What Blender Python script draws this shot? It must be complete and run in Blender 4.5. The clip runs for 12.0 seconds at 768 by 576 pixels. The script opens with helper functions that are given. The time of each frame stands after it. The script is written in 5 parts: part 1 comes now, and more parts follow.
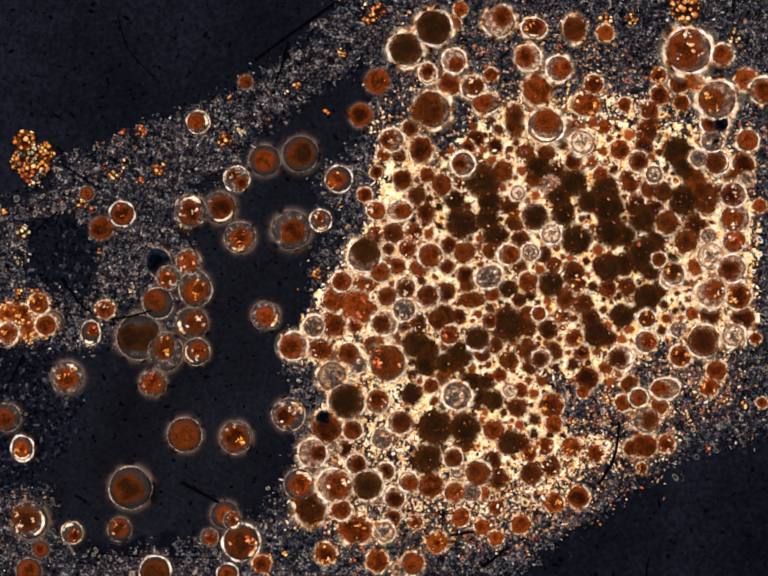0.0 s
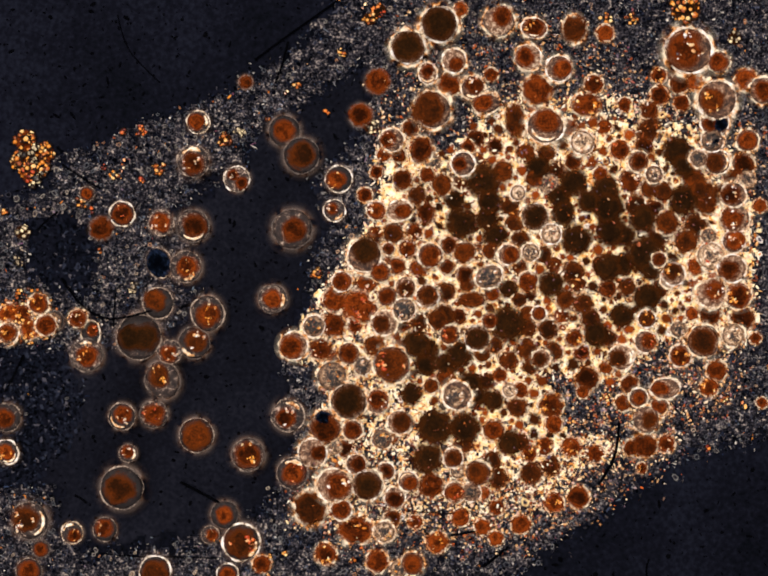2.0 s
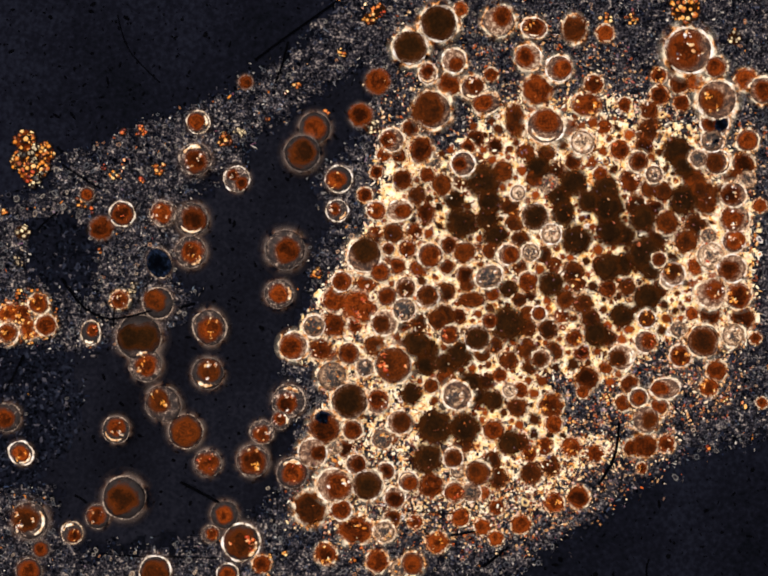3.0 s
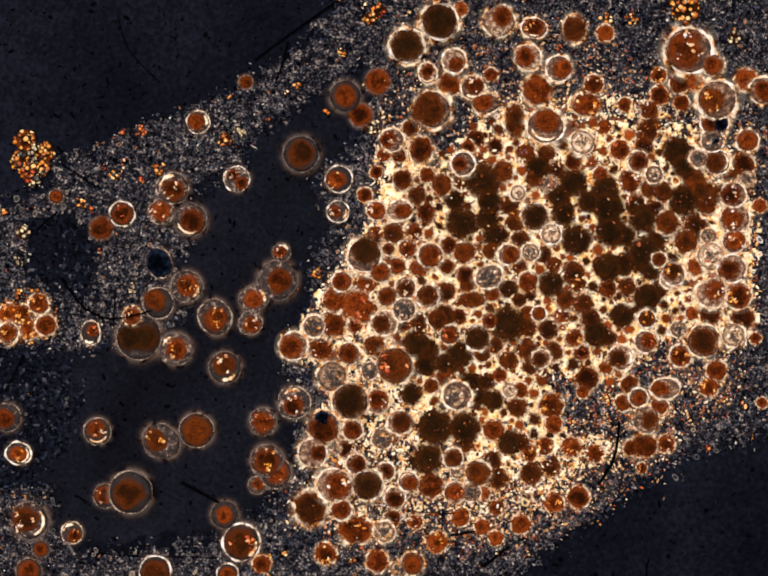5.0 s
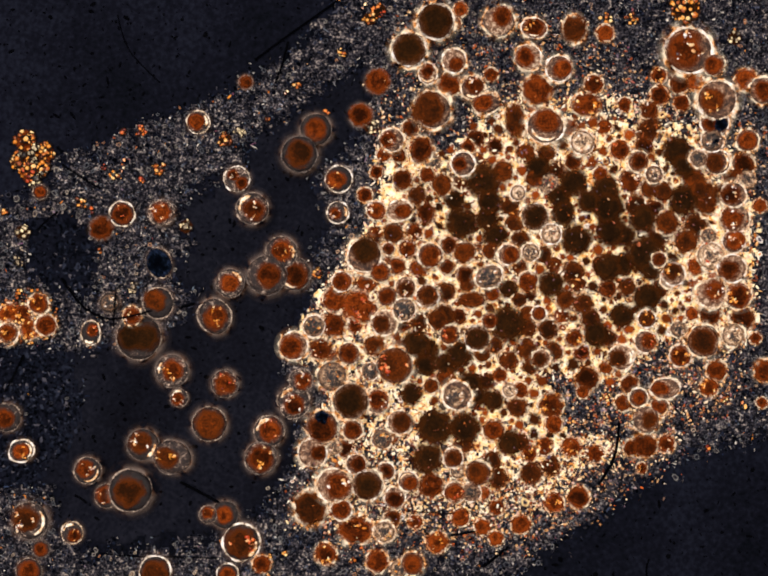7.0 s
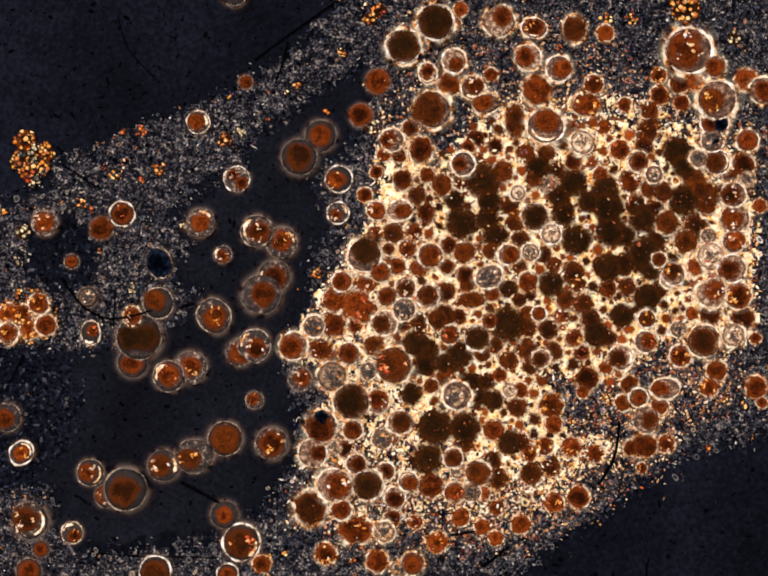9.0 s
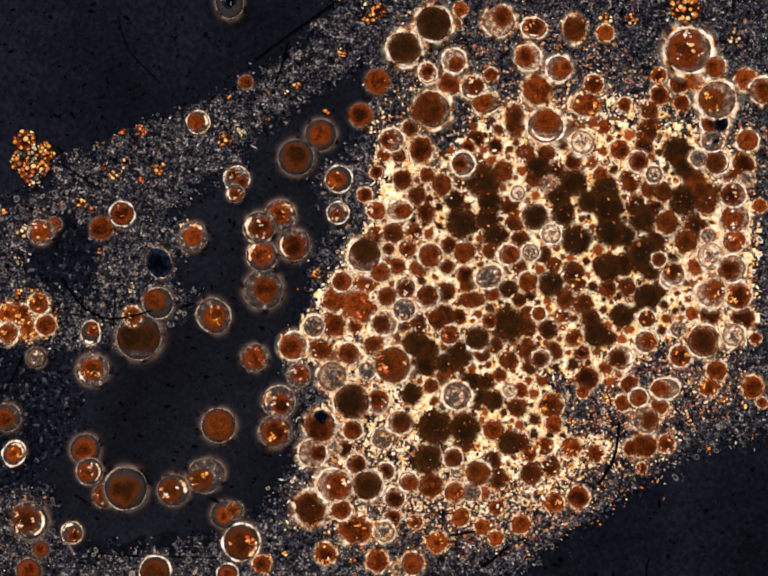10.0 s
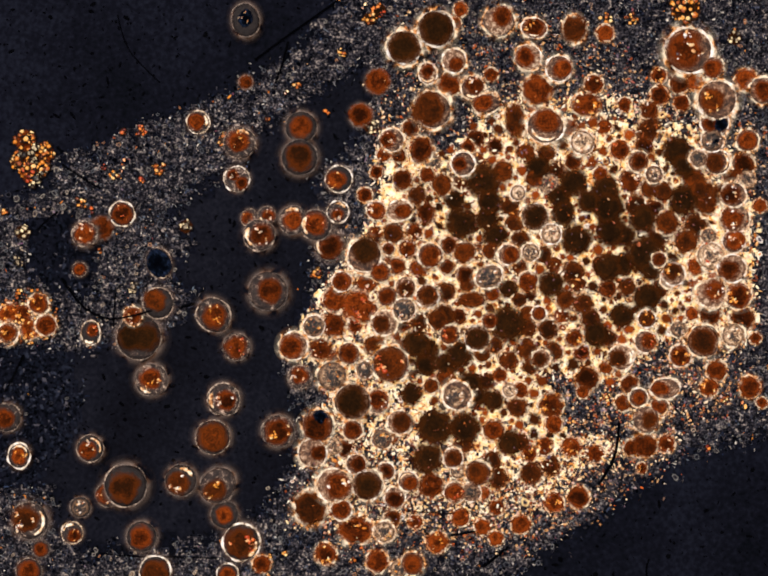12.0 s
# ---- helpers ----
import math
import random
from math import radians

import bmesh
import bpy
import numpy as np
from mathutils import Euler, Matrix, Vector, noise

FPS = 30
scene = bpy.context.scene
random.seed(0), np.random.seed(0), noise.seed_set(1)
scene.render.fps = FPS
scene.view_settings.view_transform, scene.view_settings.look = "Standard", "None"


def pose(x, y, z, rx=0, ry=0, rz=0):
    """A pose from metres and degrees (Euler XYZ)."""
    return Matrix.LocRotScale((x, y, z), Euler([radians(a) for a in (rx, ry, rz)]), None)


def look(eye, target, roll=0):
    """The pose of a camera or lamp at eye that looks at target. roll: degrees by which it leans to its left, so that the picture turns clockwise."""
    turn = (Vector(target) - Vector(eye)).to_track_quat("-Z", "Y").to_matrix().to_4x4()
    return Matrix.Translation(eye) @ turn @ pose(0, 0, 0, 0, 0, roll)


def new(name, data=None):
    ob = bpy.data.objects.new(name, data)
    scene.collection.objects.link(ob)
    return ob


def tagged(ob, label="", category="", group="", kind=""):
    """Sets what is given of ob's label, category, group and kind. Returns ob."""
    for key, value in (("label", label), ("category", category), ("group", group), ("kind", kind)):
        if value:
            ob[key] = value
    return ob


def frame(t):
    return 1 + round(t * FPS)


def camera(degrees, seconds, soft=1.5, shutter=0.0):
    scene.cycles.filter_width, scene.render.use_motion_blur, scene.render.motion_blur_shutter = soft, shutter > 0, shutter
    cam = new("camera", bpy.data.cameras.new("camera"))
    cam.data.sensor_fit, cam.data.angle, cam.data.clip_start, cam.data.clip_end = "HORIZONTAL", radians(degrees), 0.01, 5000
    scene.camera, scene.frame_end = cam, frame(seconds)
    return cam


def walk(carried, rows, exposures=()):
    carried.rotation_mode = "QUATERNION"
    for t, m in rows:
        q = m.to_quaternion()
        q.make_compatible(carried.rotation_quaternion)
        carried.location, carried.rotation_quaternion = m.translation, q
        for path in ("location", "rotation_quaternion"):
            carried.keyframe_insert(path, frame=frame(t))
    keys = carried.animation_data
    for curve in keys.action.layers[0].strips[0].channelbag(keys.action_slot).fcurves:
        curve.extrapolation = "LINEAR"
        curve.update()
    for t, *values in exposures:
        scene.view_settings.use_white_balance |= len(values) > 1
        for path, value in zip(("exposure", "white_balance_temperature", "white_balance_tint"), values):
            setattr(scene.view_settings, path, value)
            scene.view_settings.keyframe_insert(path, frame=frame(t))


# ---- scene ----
# A microscope's view, enlarged: one millimetre of the model stands for about a third of a micrometre.
cam = camera(20, 12.0, soft=2.1)
EYE = pose(0, 0, 4.4463)
walk(cam, [(0, EYE), (12.0, EYE)])
scene.cycles.transparent_max_bounces = 24

# ---- light ----
# Dim even fill added from all round; no condenser is modelled.
world = bpy.data.worlds.new("dim_even_fill")
world.use_nodes = True
world.node_tree.nodes["Background"].inputs["Color"].default_value = (0.85, 0.9, 1.0, 1)
world.node_tree.nodes["Background"].inputs["Strength"].default_value = 0.08
scene.world = world
# Lamp added above the slide; the microscope's own light comes from below.
lamp = bpy.data.lights.new("added_overhead_lamp", "SUN")
lamp.energy, lamp.angle, lamp.color = 4.48, radians(35), (1.0, 0.855, 0.782)
new("added_overhead_lamp", lamp).matrix_world = look((-0.35, 0.5, 3), (0, 0, 0))


# ---- materials ----
def rgb(r, g, b):
    """Linear colour from display values."""
    return tuple(((v / 255 + 0.055) / 1.055) ** 2.4 if v > 10 else v / 3294 for v in (r, g, b)) + (1,)


def stuff(name, stops, scale, detail=4.0, rough=0.75, bump=0.0, fine=0.0, spec=0.15, coords="Object", spread=6.0, mix=0.0, soft=0.0, fringe=(176, 92, 30), core=0.2, torn=0.0):
    """A mottled material: a noise at the given scale runs through the colour stops; bump and fine grain on top."""
    m = bpy.data.materials.new(name)
    m.use_nodes = True
    n, l = m.node_tree.nodes, m.node_tree.links
    bsdf = n["Principled BSDF"]
    bsdf.inputs["Roughness"].default_value = rough
    bsdf.inputs["Specular IOR Level"].default_value = spec
    tc = n.new("ShaderNodeTexCoord")
    info = n.new("ShaderNodeObjectInfo")
    add = n.new("ShaderNodeVectorMath")
    add.operation = "MULTIPLY_ADD"
    l.new(info.outputs["Random"], add.inputs[0])
    add.inputs[1].default_value = (37.0, 19.0, 53.0)
    l.new(tc.outputs[coords], add.inputs[2])
    noi = n.new("ShaderNodeTexNoise")
    noi.inputs["Scale"].default_value, noi.inputs["Detail"].default_value = scale, detail
    noi.inputs["Roughness"].default_value = 0.62
    l.new(add.outputs[0], noi.inputs["Vector"])
    far = n.new("ShaderNodeTexNoise")
    far.inputs["Scale"].default_value, far.inputs["Detail"].default_value = scale * spread, 2.0
    l.new(add.outputs[0], far.inputs["Vector"])
    blend = n.new("ShaderNodeMix")
    blend.inputs["Factor"].default_value = fine
    l.new(noi.outputs["Fac"], blend.inputs["A"])
    l.new(far.outputs["Fac"], blend.inputs["B"])
    last = blend.outputs["Result"]
    if mix:
        shift = n.new("ShaderNodeMath")
        shift.operation = "MULTIPLY_ADD"
        l.new(info.outputs["Random"], shift.inputs[0])
        shift.inputs[1].default_value = mix
        l.new(last, shift.inputs[2])
        less = n.new("ShaderNodeMath")
        less.operation = "SUBTRACT"
        less.inputs[1].default_value = mix / 2
        l.new(shift.outputs[0], less.inputs[0])
        last = less.outputs[0]
    if soft:
        # the colour runs darker towards the middle of the body
        flat = n.new("ShaderNodeVectorMath")
        flat.operation = "MULTIPLY"
        flat.inputs[1].default_value = (1, 1, 0)
        l.new(tc.outputs["Object"], flat.inputs[0])
        size = n.new("ShaderNodeVectorMath")
        size.operation = "LENGTH"
        l.new(flat.outputs[0], size.inputs[0])
        deep = n.new("ShaderNodeMath")
        deep.operation = "MULTIPLY_ADD"
        l.new(size.outputs["Value"], deep.inputs[0])
        deep.inputs[1].default_value = core
        l.new(last, deep.inputs[2])
        calm = n.new("ShaderNodeMath")
        calm.operation = "SUBTRACT"
        calm.inputs[1].default_value = 0.6 * core
        l.new(deep.outputs[0], calm.inputs[0])
        last = calm.outputs[0]
    ramp = n.new("ShaderNodeValToRGB")
    e = ramp.color_ramp.elements
    while len(e) < len(stops):
        e.new(0.5)
    for k, (p, col) in enumerate(stops):
        e[k].position, e[k].color = p, rgb(*col)
    l.new(last, ramp.inputs["Fac"])
    l.new(ramp.outputs["Color"], bsdf.inputs["Base Color"])
    if soft:
        # the fringe colour paints light passing the edge; the alpha fade imitates soft focus
        rag = n.new("ShaderNodeMath")
        rag.operation = "MULTIPLY_ADD"
        l.new(far.outputs["Fac"], rag.inputs[0])
        rag.inputs[1].default_value = 0.4
        l.new(size.outputs["Value"], rag.inputs[2])
        lump = n.new("ShaderNodeMath")
        lump.operation = "MULTIPLY_ADD"
        l.new(noi.outputs["Fac"], lump.inputs[0])
        lump.inputs[1].default_value = 0.8
        l.new(rag.outputs[0], lump.inputs[2])
        rag = lump
        thin = n.new("ShaderNodeMapRange")
        thin.interpolation_type = "SMOOTHSTEP"
        thin.inputs["From Min"].default_value, thin.inputs["From Max"].default_value = 1.64 - 1.2 * soft, 1.66
        l.new(rag.outputs[0], thin.inputs["Value"])
        tint = n.new("ShaderNodeMix")
        tint.data_type = "RGBA"
        l.new(thin.outputs["Result"], tint.inputs[0])
        l.new(ramp.outputs["Color"], tint.inputs[6])
        tint.inputs[7].default_value = rgb(*fringe)
        l.new(tint.outputs[2], bsdf.inputs["Base Color"])
        edge = n.new("ShaderNodeMapRange")
        edge.interpolation_type = "SMOOTHSTEP"
        edge.inputs["From Min"].default_value, edge.inputs["From Max"].default_value = 1.70 - soft, 1.70
        edge.inputs["To Min"].default_value, edge.inputs["To Max"].default_value = 1.0, 0.0
        l.new(rag.outputs[0], edge.inputs["Value"])
        l.new(edge.outputs["Result"], bsdf.inputs["Alpha"])
    if torn:
        # the painted rim light fades out in stretches
        gape = n.new("ShaderNodeMapRange")
        gape.interpolation_type = "SMOOTHSTEP"
        gape.inputs["From Min"].default_value, gape.inputs["From Max"].default_value = 0.5 - torn, 0.5 + torn
        gape.inputs["To Min"].default_value, gape.inputs["To Max"].default_value = 0.12, 0.95
        l.new(noi.outputs["Fac"], gape.inputs["Value"])
        l.new(gape.outputs["Result"], bsdf.inputs["Alpha"])
    if bump:
        b = n.new("ShaderNodeBump")
        b.inputs["Strength"].default_value, b.inputs["Distance"].default_value = bump, 0.01
        l.new(last, b.inputs["Height"])
        l.new(b.outputs["Normal"], bsdf.inputs["Normal"])
    return m


def island(name, stops, rough=0.5, spec=0.3, soft=0.0):
    """Grains: each loose grain takes its own colour from the stops."""
    m = bpy.data.materials.new(name)
    m.use_nodes = True
    n, l = m.node_tree.nodes, m.node_tree.links
    bsdf = n["Principled BSDF"]
    bsdf.inputs["Roughness"].default_value = rough
    bsdf.inputs["Specular IOR Level"].default_value = spec
    geo = n.new("ShaderNodeNewGeometry")
    ramp = n.new("ShaderNodeValToRGB")
    e = ramp.color_ramp.elements
    while len(e) < len(stops):
        e.new(0.5)
    for k, (p, col) in enumerate(stops):
        e[k].position, e[k].color = p, rgb(*col)
    l.new(geo.outputs["Random Per Island"], ramp.inputs["Fac"])
    l.new(ramp.outputs["Color"], bsdf.inputs["Base Color"])
    if soft:
        # the lump thins out towards its edge
        tc = n.new("ShaderNodeTexCoord")
        noi = n.new("ShaderNodeTexNoise")
        noi.inputs["Scale"].default_value, noi.inputs["Detail"].default_value = 160, 4.0
        l.new(tc.outputs["Object"], noi.inputs["Vector"])
        rad = n.new("ShaderNodeAttribute")
        rad.attribute_name = "rad"
        rag = n.new("ShaderNodeMath")
        rag.operation = "MULTIPLY_ADD"
        l.new(noi.outputs["Fac"], rag.inputs[0])
        rag.inputs[1].default_value = 0.9
        l.new(rad.outputs["Fac"], rag.inputs[2])
        edge = n.new("ShaderNodeMapRange")
        edge.interpolation_type = "SMOOTHSTEP"
        edge.inputs["From Min"].default_value, edge.inputs["From Max"].default_value = 1.4 - soft, 1.4
        edge.inputs["To Min"].default_value, edge.inputs["To Max"].default_value = 1.0, 0.0
        l.new(rag.outputs[0], edge.inputs["Value"])
        l.new(edge.outputs["Result"], bsdf.inputs["Alpha"])
    return m


def film(name, stops, color, ragged=0.0, thin=((150, 72, 22), (236, 158, 74))):
    """A painted glow round a cell: its cover falls off with the distance from the cell's middle."""
    m = bpy.data.materials.new(name)
    m.use_nodes = True
    n, l = m.node_tree.nodes, m.node_tree.links
    bsdf = n["Principled BSDF"]
    bsdf.inputs["Roughness"].default_value = 0.8
    bsdf.inputs["Specular IOR Level"].default_value = 0.0
    bsdf.inputs["Base Color"].default_value = rgb(*color)
    tc = n.new("ShaderNodeTexCoord")
    flat = n.new("ShaderNodeVectorMath")
    flat.operation = "MULTIPLY"
    flat.inputs[1].default_value = (1, 1, 0)
    l.new(tc.outputs["Object"], flat.inputs[0])
    size = n.new("ShaderNodeVectorMath")
    size.operation = "LENGTH"
    l.new(flat.outputs[0], size.inputs[0])
    half = n.new("ShaderNodeMath")
    half.operation = "MULTIPLY"
    half.inputs[1].default_value = 0.5
    wild = n.new("ShaderNodeTexNoise")
    wild.inputs["Scale"].default_value, wild.inputs["Detail"].default_value = 2.2, 3.0
    info = n.new("ShaderNodeObjectInfo")
    place = n.new("ShaderNodeVectorMath")
    place.operation = "MULTIPLY_ADD"
    l.new(info.outputs["Random"], place.inputs[0])
    place.inputs[1].default_value = (31.0, 47.0, 13.0)
    l.new(tc.outputs["Object"], place.inputs[2])
    l.new(place.outputs[0], wild.inputs["Vector"])
    shift = n.new("ShaderNodeMath")
    shift.operation = "SUBTRACT"
    l.new(wild.outputs["Fac"], shift.inputs[0])
    shift.inputs[1].default_value = 0.5
    far = n.new("ShaderNodeMath")
    far.operation = "MULTIPLY_ADD"
    l.new(shift.outputs[0], far.inputs[0])
    far.inputs[1].default_value = ragged
    l.new(size.outputs["Value"], far.inputs[2])
    l.new(far.outputs[0], half.inputs[0])
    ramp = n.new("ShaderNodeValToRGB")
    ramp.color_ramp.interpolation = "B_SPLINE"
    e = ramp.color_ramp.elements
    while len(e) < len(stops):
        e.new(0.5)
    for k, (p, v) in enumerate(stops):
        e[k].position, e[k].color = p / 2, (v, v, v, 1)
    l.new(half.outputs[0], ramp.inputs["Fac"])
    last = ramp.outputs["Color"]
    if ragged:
        # the painted glow is patchy, from gold to white
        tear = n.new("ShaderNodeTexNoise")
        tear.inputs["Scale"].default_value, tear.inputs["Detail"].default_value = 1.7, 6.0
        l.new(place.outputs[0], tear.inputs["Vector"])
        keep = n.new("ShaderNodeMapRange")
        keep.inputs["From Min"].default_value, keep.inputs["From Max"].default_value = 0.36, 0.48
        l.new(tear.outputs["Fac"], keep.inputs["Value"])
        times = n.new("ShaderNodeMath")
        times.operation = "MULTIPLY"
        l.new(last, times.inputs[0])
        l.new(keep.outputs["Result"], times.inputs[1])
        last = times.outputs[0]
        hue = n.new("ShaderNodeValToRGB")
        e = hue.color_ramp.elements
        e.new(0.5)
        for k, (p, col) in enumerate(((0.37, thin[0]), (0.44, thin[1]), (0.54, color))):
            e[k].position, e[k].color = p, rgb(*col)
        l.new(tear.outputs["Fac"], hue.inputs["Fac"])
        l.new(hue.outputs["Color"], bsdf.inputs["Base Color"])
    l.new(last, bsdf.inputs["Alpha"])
    return m


SLIDE = stuff("slide_glass", [(0.30, (6, 8, 12)), (0.50, (15, 17, 26)), (0.70, (27, 31, 43))], 3.0, 7, 0.9, 0.0, 0.45, 0.0, "Object", 36)
BODY = {
    "k": stuff("pigment_black_brown", [(0.36, (28, 17, 8)), (0.52, (39, 23, 10)), (0.70, (62, 34, 13))], 1.3, 4, 0.9, 0.2, 0.42, 0.0, mix=0.14, soft=0.5, fringe=(74, 38, 13), core=0.10),
    "d": stuff("pigment_dark_brown", [(0.36, (38, 20, 9)), (0.52, (66, 31, 11)), (0.70, (114, 52, 16))], 1.3, 4, 0.9, 0.2, 0.42, 0.0, mix=0.18, soft=0.5, fringe=(102, 50, 17), core=0.10),
    "b": stuff("pigment_brown", [(0.36, (34, 15, 6)), (0.50, (66, 28, 9)), (0.70, (134, 60, 19))], 1.3, 4, 0.9, 0.2, 0.42, 0.0, mix=0.18, soft=0.52, fringe=(112, 52, 18), core=0.10),
    "o": stuff("pigment_orange", [(0.36, (36, 15, 6)), (0.50, (74, 31, 10)), (0.70, (156, 72, 24))], 1.4, 4, 0.9, 0.2, 0.42, 0.0, mix=0.18, soft=0.52, fringe=(136, 62, 20), core=0.10),
    # the palest stops paint white sparkle into the clear body
    "c": stuff("clear_plasma", [(0.41, (14, 13, 15)), (0.48, (58, 45, 36)), (0.53, (126, 92, 66)), (0.58, (226, 194, 150)), (0.65, (255, 251, 240))], 2.6, 6, 0.5, 0.3, 0.4, 0.3, mix=0.12, soft=0.25, fringe=(150, 118, 90), core=0.1),
    "n": stuff("blue_black_plasma", [(0.38, (2, 3, 7)), (0.52, (5, 9, 17)), (0.68, (34, 48, 74))], 1.8, 4, 0.9, 0.4, 0.3, 0.0, soft=0.1, fringe=(24, 28, 40)),
}
# The palest stop of each plasma paints bright highlight patches inside the rim.
PLASMA = {
    0: stuff("thin_plasma", [(0.32, (15, 13, 16)), (0.52, (34, 28, 28)), (0.61, (74, 60, 54)), (0.70, (225, 205, 185))], 3.2, 6, 0.6, 0.3, 0.45, 0.2, mix=0.15),
    1: stuff("warm_plasma", [(0.35, (28, 21, 20)), (0.47, (72, 52, 42)), (0.56, (146, 110, 84)), (0.68, (255, 240, 212))], 3.4, 6, 0.6, 0.4, 0.4, 0.2, mix=0.08),
}
# Phase-contrast rim light, put into the colour of a ring on the cell.
RIM = {
    1: stuff("painted_grey_rim", [(0.36, (40, 37, 38)), (0.52, (98, 88, 82)), (0.66, (206, 188, 168))], 2.4, 6, 0.5, 0.0, 0.4, 0.3, mix=0.2, torn=0.12),
    2: stuff("painted_bright_rim", [(0.36, (150, 104, 66)), (0.43, (214, 180, 138)), (0.50, (252, 238, 212)), (0.6, (255, 253, 248))], 1.9, 6, 0.5, 0.0, 0.35, 0.3, mix=0.1, torn=0.12),
}
# Glow round loose and packed cells, put into the colour of see-through domes.
LOOSE_GLOW = film("painted_soft_glow", [(0.0, 0.0), (0.78, 0.0), (0.88, 0.36), (0.98, 0.44), (1.06, 0.13), (1.15, 0.06), (1.30, 0.0)], (198, 176, 162), 0.12, ((128, 78, 50), (180, 136, 106)))
HALO = film("painted_cream_halo", [(0.0, 0.0), (0.84, 0.0), (0.97, 0.85), (1.06, 0.95), (1.13, 0.42), (1.26, 0.0)], (255, 243, 214), 0.75)
# Granule colours; the near-white stops also paint their bright glints.
GLOW = {"gold": island("gold_granules", [(0.0, (120, 60, 10)), (0.35, (214, 120, 24)), (0.7, (250, 180, 60)), (1.0, (255, 240, 190))], 0.35, 0.5),
        "red": island("red_granules", [(0.0, (90, 20, 8)), (0.4, (170, 56, 16)), (0.75, (224, 110, 40)), (1.0, (250, 200, 140))], 0.4, 0.4),
        "pale": island("pale_granules", [(0.0, (60, 50, 60)), (0.25, (200, 110, 50)), (0.5, (230, 190, 130)), (0.7, (240, 232, 220)), (1.0, (255, 254, 250))], 0.35, 0.5)}
GRAIN = {k: stuff(k + "_granule", s, 1.5, 3, 0.35, 0.0, 0.2, 0.5, mix=0.9) for k, s in (
    ("gold", [(0.05, (64, 24, 4)), (0.35, (164, 78, 12)), (0.66, (240, 156, 38)), (0.95, (255, 240, 176))]),
    ("red", [(0.1, (90, 20, 8)), (0.5, (190, 66, 16)), (0.9, (240, 140, 50))]),
    ("pale", [(0.1, (30, 34, 40)), (0.45, (150, 136, 110)), (0.9, (255, 240, 190))]))}
DEBRIS = island("grey_debris", [(0.0, (2, 3, 6)), (0.46, (7, 9, 16)), (0.60, (22, 30, 50)), (0.70, (58, 57, 62)), (0.78, (44, 58, 84)), (0.86, (96, 88, 84)), (0.91, (76, 92, 108)), (0.955, (140, 138, 134)), (0.982, (216, 212, 200)), (0.986, (60, 80, 130)), (0.992, (150, 70, 24)), (1.0, (226, 150, 60))], 0.8, 0.05)
MURK = island("blue_black_debris", [(0.0, (3, 4, 7)), (0.45, (9, 11, 18)), (0.74, (21, 26, 38)), (0.93, (41, 46, 60)), (1.0, (84, 82, 88))], 0.8, 0.0)
CREAM = island("cream_debris", [(0.0, (34, 17, 8)), (0.10, (72, 34, 13)), (0.26, (134, 64, 22)), (0.32, (210, 134, 60)), (0.42, (255, 226, 156)), (0.52, (236, 196, 178)), (0.56, (110, 72, 66)), (0.59, (70, 66, 84)), (0.63, (255, 236, 184)), (1.0, (255, 252, 234))], 0.6, 0.2)
DREGS = stuff("debris_dregs", [(0.405, (3, 4, 8)), (0.47, (16, 17, 25)), (0.53, (47, 46, 52)), (0.58, (90, 87, 90)), (0.64, (170, 160, 148))], 64, 5, 0.8, 0.0, 0.5, 0.05, "Object", 3.2)
MIXED = island("mixed_debris", [(0.0, (6, 7, 12)), (0.20, (22, 22, 32)), (0.36, (62, 56, 58)), (0.46, (116, 88, 70)), (0.56, (190, 136, 84)), (0.68, (240, 200, 142)), (0.74, (255, 240, 208)), (0.79, (196, 172, 166)), (0.83, (96, 92, 116)), (0.88, (190, 92, 30)), (0.94, (104, 44, 14)), (1.0, (40, 20, 10))], 0.6, 0.2)
SPECK = island("fine_specks", [(0.0, (14, 8, 6)), (0.35, (64, 28, 12)), (0.6, (120, 54, 20)), (0.75, (190, 104, 46)), (0.82, (140, 84, 84)), (0.92, (80, 76, 100)), (0.97, (220, 170, 120)), (1.0, (255, 244, 226))], 0.5, 0.3)
DEEP = island("deep_cells", [(0.0, (34, 18, 8)), (0.3, (62, 30, 11)), (0.6, (98, 44, 14)), (0.9, (120, 54, 17)), (1.0, (146, 68, 22))], 0.9, 0.0, 0.55)
# Glow between the packed cells, put into the colour of the bed.
BED = stuff("clump_glow", [(0.32, (80, 38, 14)), (0.38, (170, 92, 34)), (0.42, (246, 182, 90)), (0.47, (255, 230, 164)), (0.56, (255, 250, 226))], 46, 6, 0.6, 0.2, 0.3, 0.2, "Object", 5)
# Highlight inside a cell's rim, made as a cream-coloured piece.
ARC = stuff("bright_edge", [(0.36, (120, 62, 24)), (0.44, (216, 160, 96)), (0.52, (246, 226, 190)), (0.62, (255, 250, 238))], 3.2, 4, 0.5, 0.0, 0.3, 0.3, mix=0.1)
# Rim, core and dot colours paint the phase-contrast rings round tiny specks.
ASH = island("ash_rims", [(0.0, (14, 17, 26)), (0.3, (36, 40, 54)), (0.6, (70, 72, 84)), (0.82, (100, 106, 112)), (0.95, (160, 158, 150)), (0.985, (226, 206, 176)), (1.0, (206, 126, 50))], 0.7, 0.05)
PITCH = island("black_cores", [(0.0, (2, 3, 6)), (0.6, (7, 8, 14)), (0.85, (24, 25, 34)), (1.0, (66, 60, 62))], 0.8, 0.0)
